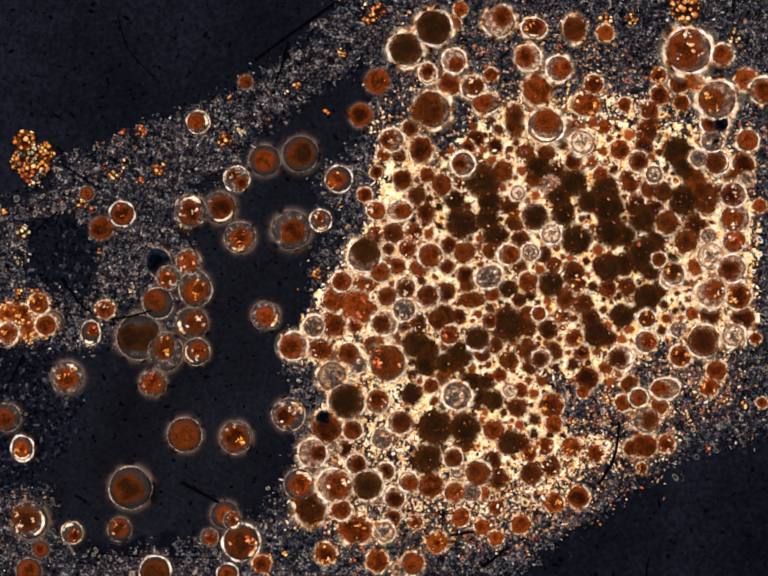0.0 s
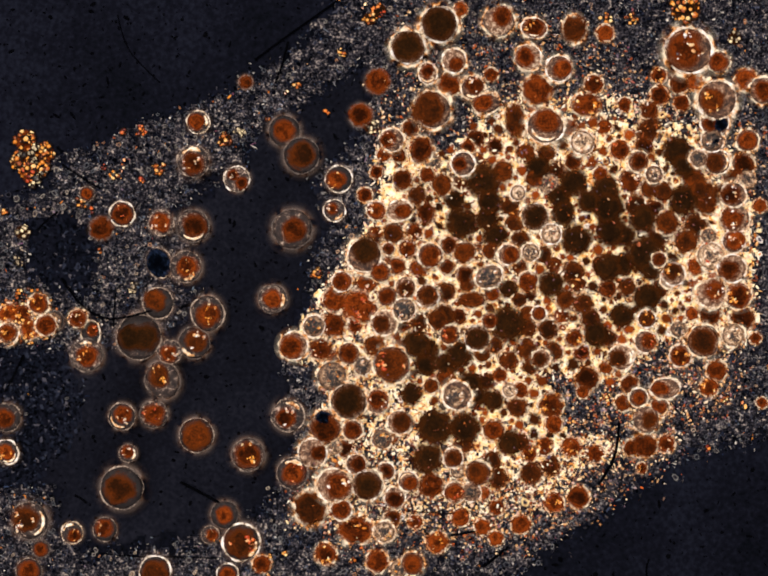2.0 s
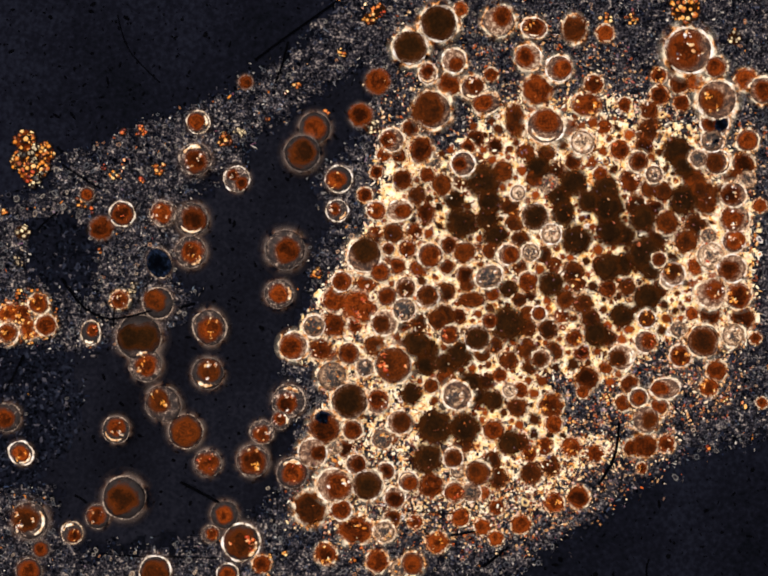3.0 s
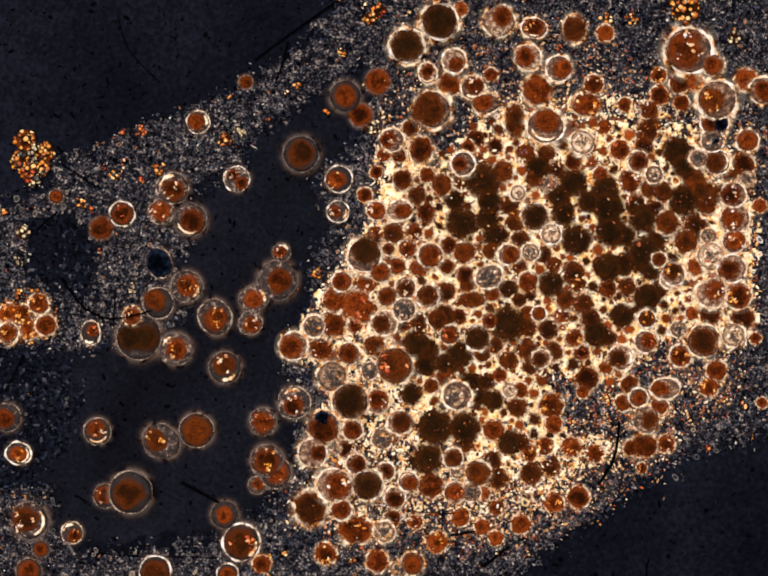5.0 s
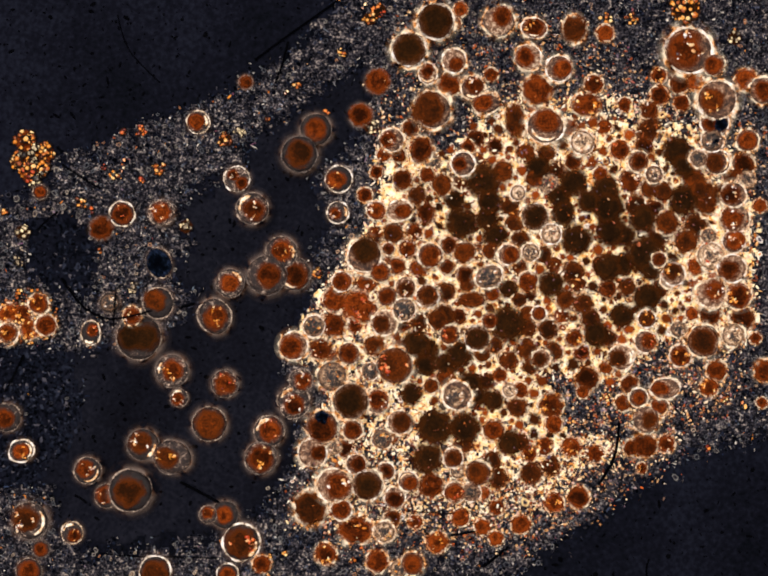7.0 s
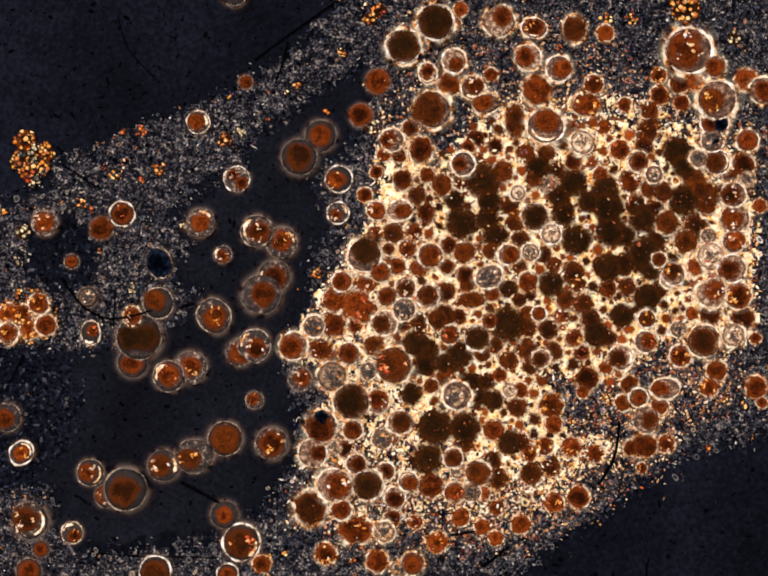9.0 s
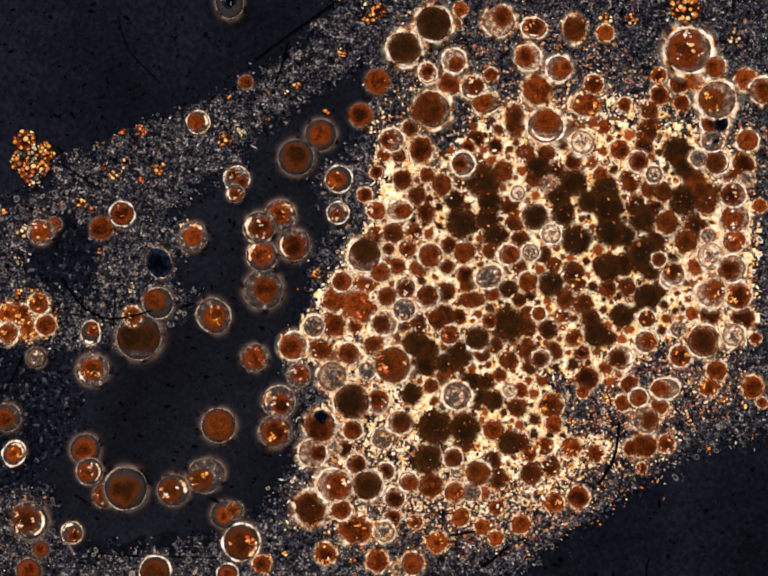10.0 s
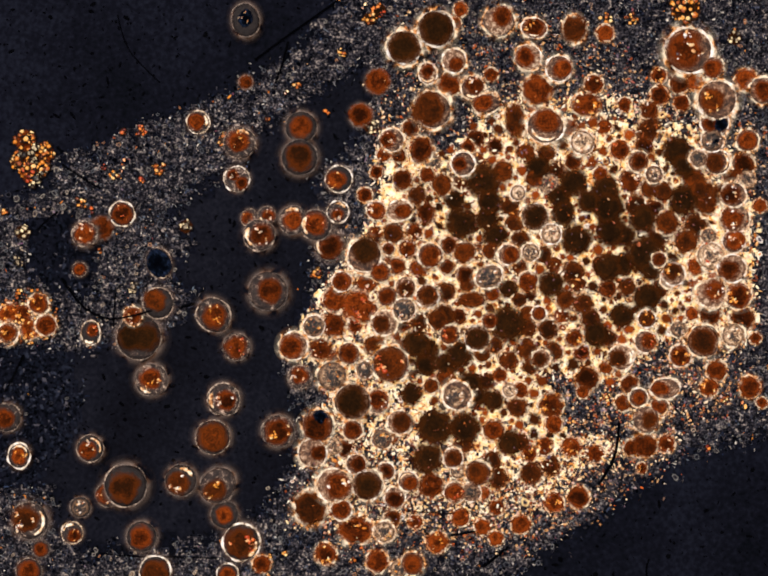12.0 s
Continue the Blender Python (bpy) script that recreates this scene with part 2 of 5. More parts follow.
PEARL = island("pearl_dots", [(0.0, (150, 150, 160)), (0.5, (236, 226, 206)), (0.8, (255, 250, 240)), (1.0, (244, 170, 60))], 0.5, 0.3)
CRUST = island("cream_rims", [(0.0, (206, 136, 66)), (0.2, (252, 216, 150)), (0.45, (255, 246, 224)), (0.8, (255, 253, 246)), (0.92, (200, 196, 204)), (1.0, (255, 232, 160))], 0.6, 0.2)
PULP = island("vesicle_cores", [(0.0, (30, 16, 7)), (0.3, (74, 36, 14)), (0.5, (130, 62, 22)), (0.62, (206, 130, 60)), (0.72, (120, 100, 96)), (0.85, (52, 54, 70)), (1.0, (20, 20, 28))], 0.6, 0.2)
CHANNEL_GREY = stuff("channel_grey", [(0.34, (11, 12, 18)), (0.50, (17, 19, 27)), (0.66, (27, 29, 38))], 5.0, 7, 0.9, 0.0, 0.4, 0.0, "Object", 24)
# Dark ring that paints the refraction edge round a granule.
OUTLINE = stuff("refraction_edge", [(0.3, (12, 7, 4)), (0.7, (34, 18, 9))], 2.0, 3, 0.6, 0.0, 0.0, 0.1)
FIBRE = stuff("black_fibre", [(0.3, (2, 2, 4)), (0.7, (6, 7, 10))], 30, 3, 0.9, 0.0, 0.0, 0.0)

# ---- helpers for building ----
HIGH = 4.4463
rng = np.random.default_rng(7)


def at(px, py, z=0.0):
    """The place, in metres, at height z that falls on pixel px, py of the camera's view."""
    k = (HIGH - z) / HIGH
    return (px - 784) / 1000 * k, (588 - py) / 1000 * k, z


def inside(poly, x, y):
    """Whether the points lie in the polygon."""
    hit = np.zeros(len(x), bool)
    for (x0, y0), (x1, y1) in zip(poly, poly[1:] + poly[:1]):
        hit ^= ((y0 > y) != (y1 > y)) & (x < (x1 - x0) * (y - y0) / (y1 - y0 + 1e-9) + x0)
    return hit


def mesh_of(name, bm, material):
    me = bpy.data.meshes.new(name)
    bm.to_mesh(me)
    bm.free()
    me.materials.append(material)
    for p in me.polygons:
        p.use_smooth = True
    return me


def blob(seed, level=3, rough=0.24, flat=0.4, knob=1.1):
    """A lumpy, flattened ball of radius one."""
    bm = bmesh.new()
    bmesh.ops.create_icosphere(bm, subdivisions=level, radius=1)
    for v in bm.verts:
        d = v.co.normalized()
        k = 1 + rough * noise.noise(d * knob + Vector((seed * 7.1, 0, 3))) + min(rough, 0.3) * 0.5 * noise.noise(d * 4 + Vector((0, seed * 5.3, 1)))
        v.co = Vector((d.x * k, d.y * k, d.z * k * flat))
    return bm


def ring(seed, thick, flat=1.0, around=48, across=8):
    """A slightly uneven ring of radius one."""
    bm = bmesh.new()
    rows = []
    for i in range(around):
        a = 2 * math.pi * i / around
        d = Vector((math.cos(a), math.sin(a), 0))
        k = 1 + 0.09 * noise.noise(d * 1.2 + Vector((seed * 3.7, 1, 2)))
        w = thick * max(0.12, 1 + 1.3 * noise.noise(d * 1.7 + Vector((4, seed * 2.9, 0))) + 0.8 * noise.noise(d * 5 + Vector((seed, 2, 0))))
        rows.append([bm.verts.new(d * (k + w * math.cos(2 * math.pi * j / across)) + Vector((0, 0, w * flat * math.sin(2 * math.pi * j / across)))) for j in range(across)])
    for i in range(around):
        for j in range(across):
            bm.faces.new((rows[i - 1][j - 1], rows[i][j - 1], rows[i][j], rows[i - 1][j]))
    bmesh.ops.recalc_face_normals(bm, faces=bm.faces)
    return bm


def collar(size=1.45, around=40):
    """A low dome round a cell, of radius size, which carries the painted glow."""
    bm = bmesh.new()
    steps = [0.02, 0.4, 0.75, 1.0, 1.2, size]
    rows = [[bm.verts.new((math.cos(2 * math.pi * i / around) * s, math.sin(2 * math.pi * i / around) * s, 0.14 * (1 - (s / size) ** 2))) for i in range(around)] for s in steps]
    for a, b in zip(rows, rows[1:]):
        for i in range(around):
            bm.faces.new((a[i - 1], b[i - 1], b[i], a[i]))
    bm.faces.new(rows[0])
    bmesh.ops.recalc_face_normals(bm, faces=bm.faces)
    return bm


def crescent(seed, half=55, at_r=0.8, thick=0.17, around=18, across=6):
    """A tapered arc along the inside of a cell's rim, standing for a highlight."""
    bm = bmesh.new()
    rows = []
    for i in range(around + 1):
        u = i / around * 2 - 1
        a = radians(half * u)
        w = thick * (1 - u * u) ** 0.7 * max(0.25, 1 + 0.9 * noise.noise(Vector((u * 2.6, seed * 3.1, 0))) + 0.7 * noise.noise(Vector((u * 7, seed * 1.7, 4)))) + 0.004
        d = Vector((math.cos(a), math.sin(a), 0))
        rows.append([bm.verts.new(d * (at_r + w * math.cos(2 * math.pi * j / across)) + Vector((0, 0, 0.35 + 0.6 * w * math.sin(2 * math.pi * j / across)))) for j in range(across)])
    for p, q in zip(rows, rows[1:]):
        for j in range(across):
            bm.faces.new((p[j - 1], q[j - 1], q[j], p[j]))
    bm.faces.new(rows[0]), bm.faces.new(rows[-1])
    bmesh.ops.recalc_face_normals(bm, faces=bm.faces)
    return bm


def grains(name, xs, ys, zs, sizes, material, squash=0.6, long=1.5):
    """Many small domed grains in one mesh."""
    n = len(xs)
    base = np.array([(math.cos(k * math.pi / 3), math.sin(k * math.pi / 3), 0) for k in range(6)] + [(0, 0, 1)], float)
    tris = np.array([(k, (k + 1) % 6, 6) for k in range(6)])
    stretch = rng.uniform(0.62, long, (n, 1))
    v = base[None] * rng.uniform(0.75, 1.25, (n, 7, 1)) * np.stack([sizes * stretch[:, 0], sizes / stretch[:, 0], sizes * squash], 1)[:, None, :]
    a = rng.uniform(0, 6.283, n)
    c, s = np.cos(a)[:, None], np.sin(a)[:, None]
    v = np.stack([v[..., 0] * c - v[..., 1] * s, v[..., 0] * s + v[..., 1] * c, v[..., 2]], 2)
    v += np.stack([xs, ys, zs], 1)[:, None, :]
    f = (tris[None] + 7 * np.arange(n)[:, None, None]).reshape(-1, 3)
    me = bpy.data.meshes.new(name)
    me.from_pydata(v.reshape(-1, 3).tolist(), [], f.tolist())
    me.materials.append(material)
    return me


def lumps(name, xs, ys, zs, sizes, material, seg=16):
    """Many uneven low domes in one mesh, which know how far each point is from the dome's middle."""
    n = len(xs)
    a = np.arange(seg) * 2 * math.pi / seg
    wob = 1 + sum(w * rng.normal(0, 1, (n, 1)) * np.cos(k * a[None] + rng.uniform(0, 6.3, (n, 1))) for k, w in ((2, 0.10), (3, 0.07), (5, 0.04)))
    steps = np.array([0.35, 0.65, 0.85, 1.0])
    d = sizes[:, None, None] * wob[:, None, :] * steps[None, :, None]
    v = np.stack([xs[:, None, None] + d * np.cos(a), ys[:, None, None] + d * np.sin(a), zs[:, None, None] + 0 * d + (0.3 * sizes)[:, None, None] * (1 - steps[None, :, None] ** 2)], 3).reshape(n, 4 * seg, 3)
    v = np.concatenate([v, np.stack([xs, ys, zs + 0.3 * sizes], 1)[:, None]], 1)
    ids, nxt, one = np.arange(n)[:, None, None] * (4 * seg + 1), (np.arange(seg) + 1) % seg, np.arange(seg)
    quads = np.concatenate([np.stack([k * seg + one, (k + 1) * seg + one, (k + 1) * seg + nxt, k * seg + nxt], 1) for k in range(3)])
    tris = np.stack([one, nxt, np.full(seg, 4 * seg)], 1)
    me = bpy.data.meshes.new(name)
    me.from_pydata(v.reshape(-1, 3).tolist(), [], (quads[None] + ids).reshape(-1, 4).tolist() + (tris[None] + ids).reshape(-1, 3).tolist())
    me.attributes.new("rad", "FLOAT", "POINT").data.foreach_set("value", np.tile(np.append(np.repeat(steps, seg), 0.0), n).astype(np.float32))
    me.polygons.foreach_set("use_smooth", np.ones(len(me.polygons), bool))
    me.materials.append(material)
    return me


def vesicles(name, xs, ys, zs, sizes, rim, core, dots=0.0, seg=10, thick=0.5):
    """Many tiny bladders in one mesh: an uneven raised rim, a sunken core, and on some a bright dot in the middle,
    coloured like phase-contrast rings.
    """
    n = len(xs)
    a = np.arange(seg) * 2 * math.pi / seg
    wob = 1 + 0.24 * rng.normal(0, 1, (n, 1)) * np.cos(2 * a[None] + rng.uniform(0, 6.3, (n, 1))) + 0.12 * rng.normal(0, 1, (n, seg))
    hole = 1 - thick * rng.uniform(0.7, 1.3, (n, 1))
    rows = [(1.0, 0.0), ((1 + hole) / 2 + 0.05 * rng.normal(0, 1, (n, seg)), 0.45), (hole, 0.15)]
    v = []
    for k, up in rows:
        d = sizes[:, None] * wob * k
        v.append(np.stack([xs[:, None] + d * np.cos(a), ys[:, None] + d * np.sin(a), np.repeat((zs + sizes * up)[:, None], seg, 1)], 2))
    v = np.concatenate(v, 1)
    ids = np.arange(n)[:, None, None] * 3 * seg
    nxt = (np.arange(seg) + 1) % seg
    quads = np.concatenate([np.stack([k * seg + np.arange(seg), k * seg + nxt, (k + 1) * seg + nxt, (k + 1) * seg + np.arange(seg)], 1) for k in (0, 1)])
    faces = (quads[None] + ids).reshape(-1, 4).tolist()
    discs = (2 * seg + np.arange(seg)[None] + ids[:, :, 0]).tolist()
    verts = v.reshape(-1, 3).tolist()
    beads = []
    for i in np.nonzero(rng.random(n) < dots)[0]:
        s, o = sizes[i] * 0.3, len(verts)
        verts += [(xs[i] + s * math.cos(k * math.pi / 3), ys[i] + s * math.sin(k * math.pi / 3), zs[i] + sizes[i] * 0.2) for k in range(6)] + [(xs[i], ys[i], zs[i] + sizes[i] * 0.55)]
        beads += [(o + k, o + (k + 1) % 6, o + 6) for k in range(6)]
    me = bpy.data.meshes.new(name)
    me.from_pydata(verts, [], faces + discs + beads)
    for m in (rim, core, PEARL):
        me.materials.append(m)
    slot = np.zeros(len(me.polygons), np.int32)
    slot[len(faces):] = 1
    slot[len(faces) + len(discs):] = 2
    me.polygons.foreach_set("material_index", slot)
    return me


LUMPS = {t: [mesh_of("body", blob(i + 90 + 11 * k, 4, 0.62, 0.4, 1.7), m) for i in range(7)] for k, (t, m) in enumerate(BODY.items())}
BODIES = {t: [mesh_of("body", blob(i + 11 * k, 4, 0.3, 0.4), m) for i in range(7)] for k, (t, m) in enumerate(BODY.items())}
PLASMAS = {t: [mesh_of("plasma", blob(i + 40, 3, 0.04, 0.3), m) for i in range(2)] for t, m in PLASMA.items()}
RIMS = {t: [mesh_of("membrane", ring(i, {1: 0.036, 2: 0.070}[t]), m) for i in range(5)] for t, m in RIM.items()}
LOOSE_GLOWS = mesh_of("coat", collar(), LOOSE_GLOW)
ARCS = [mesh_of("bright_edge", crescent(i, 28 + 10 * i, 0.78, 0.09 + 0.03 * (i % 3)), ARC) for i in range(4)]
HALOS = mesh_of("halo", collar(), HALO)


def granule_mesh(seed, kind, count):
    """Ragged clusters of granules over a cell of radius one."""
    r = random.Random(seed)
    bm = bmesh.new()
    spots = [(r.uniform(0, 6.283), r.uniform(0.1, 0.8), r.uniform(0.05, 0.15)) for _ in range(4)]
    for k in range(count):
        a, d, wide = r.choice(spots)
        p = Vector((d * math.cos(a) + r.gauss(0, wide), d * math.sin(a) + r.gauss(0, wide), 0))
        h = 0.4 * math.sqrt(max(0.05, 1 - p.length_squared))
        s = r.choice((0.03, 0.035, 0.045, 0.06, 0.09))
        m = Matrix.Translation((p.x, p.y, h)) @ pose(0, 0, 0, 0, 0, r.uniform(0, 180)) @ Matrix.Diagonal((s * r.uniform(1, 2.0), s, s * 0.5, 1))
        made = bmesh.ops.create_icosphere(bm, subdivisions=1, radius=1, matrix=m)
        for v in made["verts"]:
            v.co += 0.5 * s * noise.noise_vector(v.co * 23 + Vector((k, seed, 0)))
    return mesh_of("granule_patch", bm, GLOW[kind])


GRANULES = {k: [granule_mesh(i, k, 22 + 7 * i) for i in range(4)] for k in GLOW}
TALLY = [0]


def part(name, data, parent, m):
    ob = new(name, data)
    ob.parent = parent
    ob.matrix_basis = m
    return ob


TONE = {"k": "black-brown", "d": "dark brown", "b": "reddish brown", "o": "orange-brown", "c": "clear grainy", "n": "blue-black"}


def cell(px, py, r, tone="d", rim=0, f=None, off=0.0, way=0.0, gran="", wide=1.0, turn=0.0, z=None, loose=False, label="", body2=None, arc=None):
    """One cell: plasma, pigmented body, painted rim light and glow, and granules on one base. r: outer radius in
    millimetres; f: the body's share of it; off, way: the body's shift from the middle, in radii and degrees; wide,
    turn: how oval it is, and which way."""
    TALLY[0] += 1
    i = TALLY[0]
    q = random.Random(i)
    R = r / 1000
    if f is None:
        f = 1.05 if not rim else 0.9
    if z is None:
        z = 0.006 if loose else 0.010 + 0.012 * q.random() + (0.014 if rim else 0.0)
    base = new("cell")
    base.matrix_basis = Matrix.Translation(at(px, py, z)) @ pose(0, 0, 0, 0, 0, turn)
    oval = Matrix.Diagonal((R * wide, R / wide, R * 0.6, 1))
    lift = Matrix.Translation((0, 0, R * 0.3))
    if rim:
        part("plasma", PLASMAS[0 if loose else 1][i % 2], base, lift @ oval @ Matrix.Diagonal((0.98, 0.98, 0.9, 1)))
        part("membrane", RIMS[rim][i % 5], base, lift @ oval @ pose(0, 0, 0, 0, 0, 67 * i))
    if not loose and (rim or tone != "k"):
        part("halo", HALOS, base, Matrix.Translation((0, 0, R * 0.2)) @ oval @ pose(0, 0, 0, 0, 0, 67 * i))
    if loose:
        part("coat", LOOSE_GLOWS, base, Matrix.Translation((0, 0, 0.002)) @ oval)
    w = radians(way - turn)
    if f > 0:
        f = min((1.17 if tone == "k" else 1.12) if not rim else 1.06, f * (1.05 if loose else 1.2))
        spin = pose(0, 0, 0, 0, 0, 83 * i)
        shift = Matrix.Translation((R * off * math.cos(w), R * off * math.sin(w), R * 0.12 if rim else 0))
        part("body", (BODIES if rim else LUMPS)[tone][i % 7], base, shift @ lift @ oval @ Matrix.Diagonal((f, f, max(f, 0.8), 1)) @ spin)
        if gran:
            tagged(part("granule_patch", GRANULES[gran][i % 4], base, shift @ lift @ oval @ Matrix.Diagonal((f, f, max(f, 0.8), 1)) @ spin), kind="stuff")
    # painted highlight on one side of the cell
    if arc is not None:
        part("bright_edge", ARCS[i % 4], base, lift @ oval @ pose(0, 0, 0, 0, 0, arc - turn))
    if body2:
        t2, f2, o2, w2 = body2
        w2 = radians(w2 - turn)
        part("body", BODIES[t2][(i + 2) % 7], base, Matrix.Translation((R * o2 * math.cos(w2), R * o2 * math.sin(w2), R * 0.16)) @ lift @ oval @ Matrix.Diagonal((f2, f2, max(f2, 0.8), 1)))
    edge = {0: "without clear rim", 1: "with thin grey rim", 2: "with bright cream rim"}[rim]
    tagged(base, label or "%s cell %s, %s" % (TONE[tone], edge, "loose on dark glass" if loose else "packed in a clump"),
           "cell", "drifting cells" if loose else "packed cells")
    base["half"] = z
    TAKEN.append((px, py, r))
    return base


# ---- the slide and the films on it ----
bm = bmesh.new()
bmesh.ops.create_cube(bm, size=1, matrix=Matrix.Translation((0, 0, -0.03)) @ Matrix.Diagonal((6.0, 4.0, 0.06, 1)))
bmesh.ops.bevel(bm, geom=bm.edges[:], offset=0.01, segments=2, affect="EDGES")
tagged(new("slide", mesh_of("slide", bm, SLIDE)), "dark navy glass slide with faint scratches under the cells", "glass slide", kind="structure")
LUMEN = [(735, 130), (760, 200), (740, 262), (700, 320), (640, 345), (650, 400), (690, 430), (640, 520), (635, 600), (600, 690), (580, 760), (610, 850),
         (592, 960), (562, 1005), (530, 1055), (430, 1110), (200, 1120), (110, 1090), (110, 1000), (60, 985), (150, 880), (170, 800), (130, 730), (220, 700), (330, 690),
         (410, 600), (330, 560), (400, 500), (350, 430), (400, 390), (490, 340), (520, 280), (620, 215)]
MARGIN = [(-60, 425), (20, 405), (100, 385), (118, 325), (190, 302), (250, 262), (400, 216), (510, 155), (610, 95), (730, -40), (1640, -40), (1640, 890), (1510, 905), (1410, 935), (1306, 992),
          (1240, 1040), (1170, 1090), (1085, 1145), (1010, 1230), (-60, 1230)]
THIN = [(-60, 710), (130, 715), (175, 800), (155, 900), (70, 990), (-60, 990)]
DIM = [(590, 120), (650, 40), (730, -40), (820, -40), (785, 60), (735, 125), (680, 150), (610, 160)]
BARE = [(62, 455), (110, 440), (175, 455), (195, 520), (175, 600), (120, 585), (62, 565)]
CLUMP = [(765, 265), (830, 262), (880, 318), (940, 300), (975, 225), (1050, 195), (1200, 195), (1320, 205), (1440, 250), (1500, 320), (1545, 430), (1545, 560), (1535, 690),
         (1480, 725), (1440, 690), (1390, 680), (1300, 735), (1240, 790), (1150, 755), (1110, 770), (1135, 830), (1150, 890), (1250, 885), (1275, 925), (1190, 955), (1150, 1010),
         (1080, 1065), (1000, 1060), (900, 1050), (800, 1075), (690, 1085), (590, 1065), (590, 980), (640, 900), (670, 800), (650, 770), (585, 720), (650, 600), (705, 520), (765, 440)]

FRINGE = [(1090, 720), (1250, 745), (1330, 700), (1420, 640), (1500, 720), (1520, 800), (1400, 860), (1390, 910), (1320, 970), (1230, 1015), (1170, 1060), (1080, 1110), (900, 1115), (760, 1110),
          (680, 1100), (670, 1060), (720, 1020), (850, 1010), (1000, 1000), (1100, 950), (1150, 860), (1110, 790)]
UPPER = [(760, 20), (960, 60), (1100, 30), (1240, 100), (1340, 150), (1440, 170), (1540, 210), (1568, 300), (1540, 420), (1480, 320), (1400, 250), (1200, 215), (980, 240), (900, 300), (770, 270), (760, 190), (850, 120)]

def scatter(poly, n, holes=(), fuzz=14):
    """Random places in the polygon, thinning out over its edge."""
    p = np.array(poly, float)
    x = rng.uniform(p[:, 0].min() - fuzz, p[:, 0].max() + fuzz, n)
    y = rng.uniform(p[:, 1].min() - fuzz, p[:, 1].max() + fuzz, n)
    jx, jy = x + rng.normal(0, fuzz, n), y + rng.normal(0, fuzz, n)
    keep = inside(poly, jx, jy)
    for h in holes:
        keep &= ~inside(h, jx, jy)
    return x[keep], y[keep]


def patchy(x, y, size, seed):
    """A smooth random field over the pixels of the view."""
    return np.array([noise.noise(Vector((a / size, c / size, seed))) for a, c in zip(x.tolist(), y.tolist())])


x, y = scatter(MARGIN, 110000, [LUMEN], 12)
thin = inside(THIN, x + rng.normal(0, 14, len(x)), y + rng.normal(0, 14, len(x))) & (rng.random(len(x)) < 0.30)
thin |= inside(BARE, x + rng.normal(0, 10, len(x)), y + rng.normal(0, 10, len(x))) & (rng.random(len(x)) < 0.55)
x, y = x[~thin], y[~thin]
murk = inside(THIN, x, y) | inside(BARE, x, y) | (inside(DIM, x + rng.normal(0, 12, len(x)), y + rng.normal(0, 12, len(x))) & (rng.random(len(x)) < 0.75))
mx, my = x[murk], y[murk]
tagged(new("dark_debris", grains("dark_debris", (mx - 784) / 1000, (588 - my) / 1000, rng.uniform(0.0005, 0.003, len(mx)), np.minimum(rng.gamma(2.2, 0.0008, len(mx)) + 0.001, 0.005), MURK, 0.15, 1.8)),
       "blue-black specks strewn thinly over the slide", "debris", kind="stuff")
x, y = x[~murk], y[~murk]
keep = patchy(x, y, 26, 3.3) + 0.6 * patchy(x, y, 8, 9.1) > rng.uniform(-0.55, 0.12, len(x))
x, y = x[keep], y[keep]
z = rng.uniform(0.001, 0.005, len(x))
tagged(new("debris", grains("debris", (x - 784) / 1000, (588 - y) / 1000, z, np.minimum(rng.gamma(2.0, 0.0005, len(x)) + 0.0008, 0.0036), DEBRIS, 0.2, 2.3)),
       "blue-grey granular debris strewn over the slide", "debris", kind="stuff")
x, y = scatter(MARGIN, 26000, [LUMEN], 12)
keep = patchy(x, y, 30, 4.4) + 0.25 * inside(UPPER, x, y) > rng.uniform(-0.7, 0.6, len(x))
keep &= ~(inside(THIN, x, y) | inside(BARE, x, y)) | (rng.random(len(x)) < 0.03)
keep &= ~inside(CLUMP, x, y)
keep &= ~inside(DIM, x, y) | (rng.random(len(x)) < 0.25)
x, y = x[keep], y[keep]
tagged(new("debris_bladders", vesicles("debris_bladders", (x - 784) / 1000, (588 - y) / 1000, np.full(len(x), 0.004) + rng.uniform(0, 0.003, len(x)), np.minimum(rng.gamma(3.0, 0.0006, len(x)) + 0.0016, 0.0062), ASH, PITCH, 0.10, 9, thick=0.34)),
       "tiny grey-rimmed black bladders strewn through the debris", "debris", kind="stuff")
x, y = scatter(MARGIN, 260, [LUMEN, THIN, BARE, CLUMP], 12)
keep = patchy(x, y, 60, 8.4) > rng.uniform(-0.1, 0.6, len(x))
x, y = x[keep], y[keep]
x, y = [np.concatenate([v + rng.normal(0, 5, len(v)) * (k > 0) for k in range(3)]) for v in (x, y)]
tagged(new("gold_bladders", vesicles("gold_bladders", (x - 784) / 1000, (588 - y) / 1000, 0.008 + rng.uniform(0, 0.004, len(x)), rng.uniform(0.0026, 0.0056, len(x)), PITCH, GLOW["gold"], 0.15, thick=0.34)),
       "tiny black-rimmed golden bladders strewn through the debris", "debris", kind="stuff")


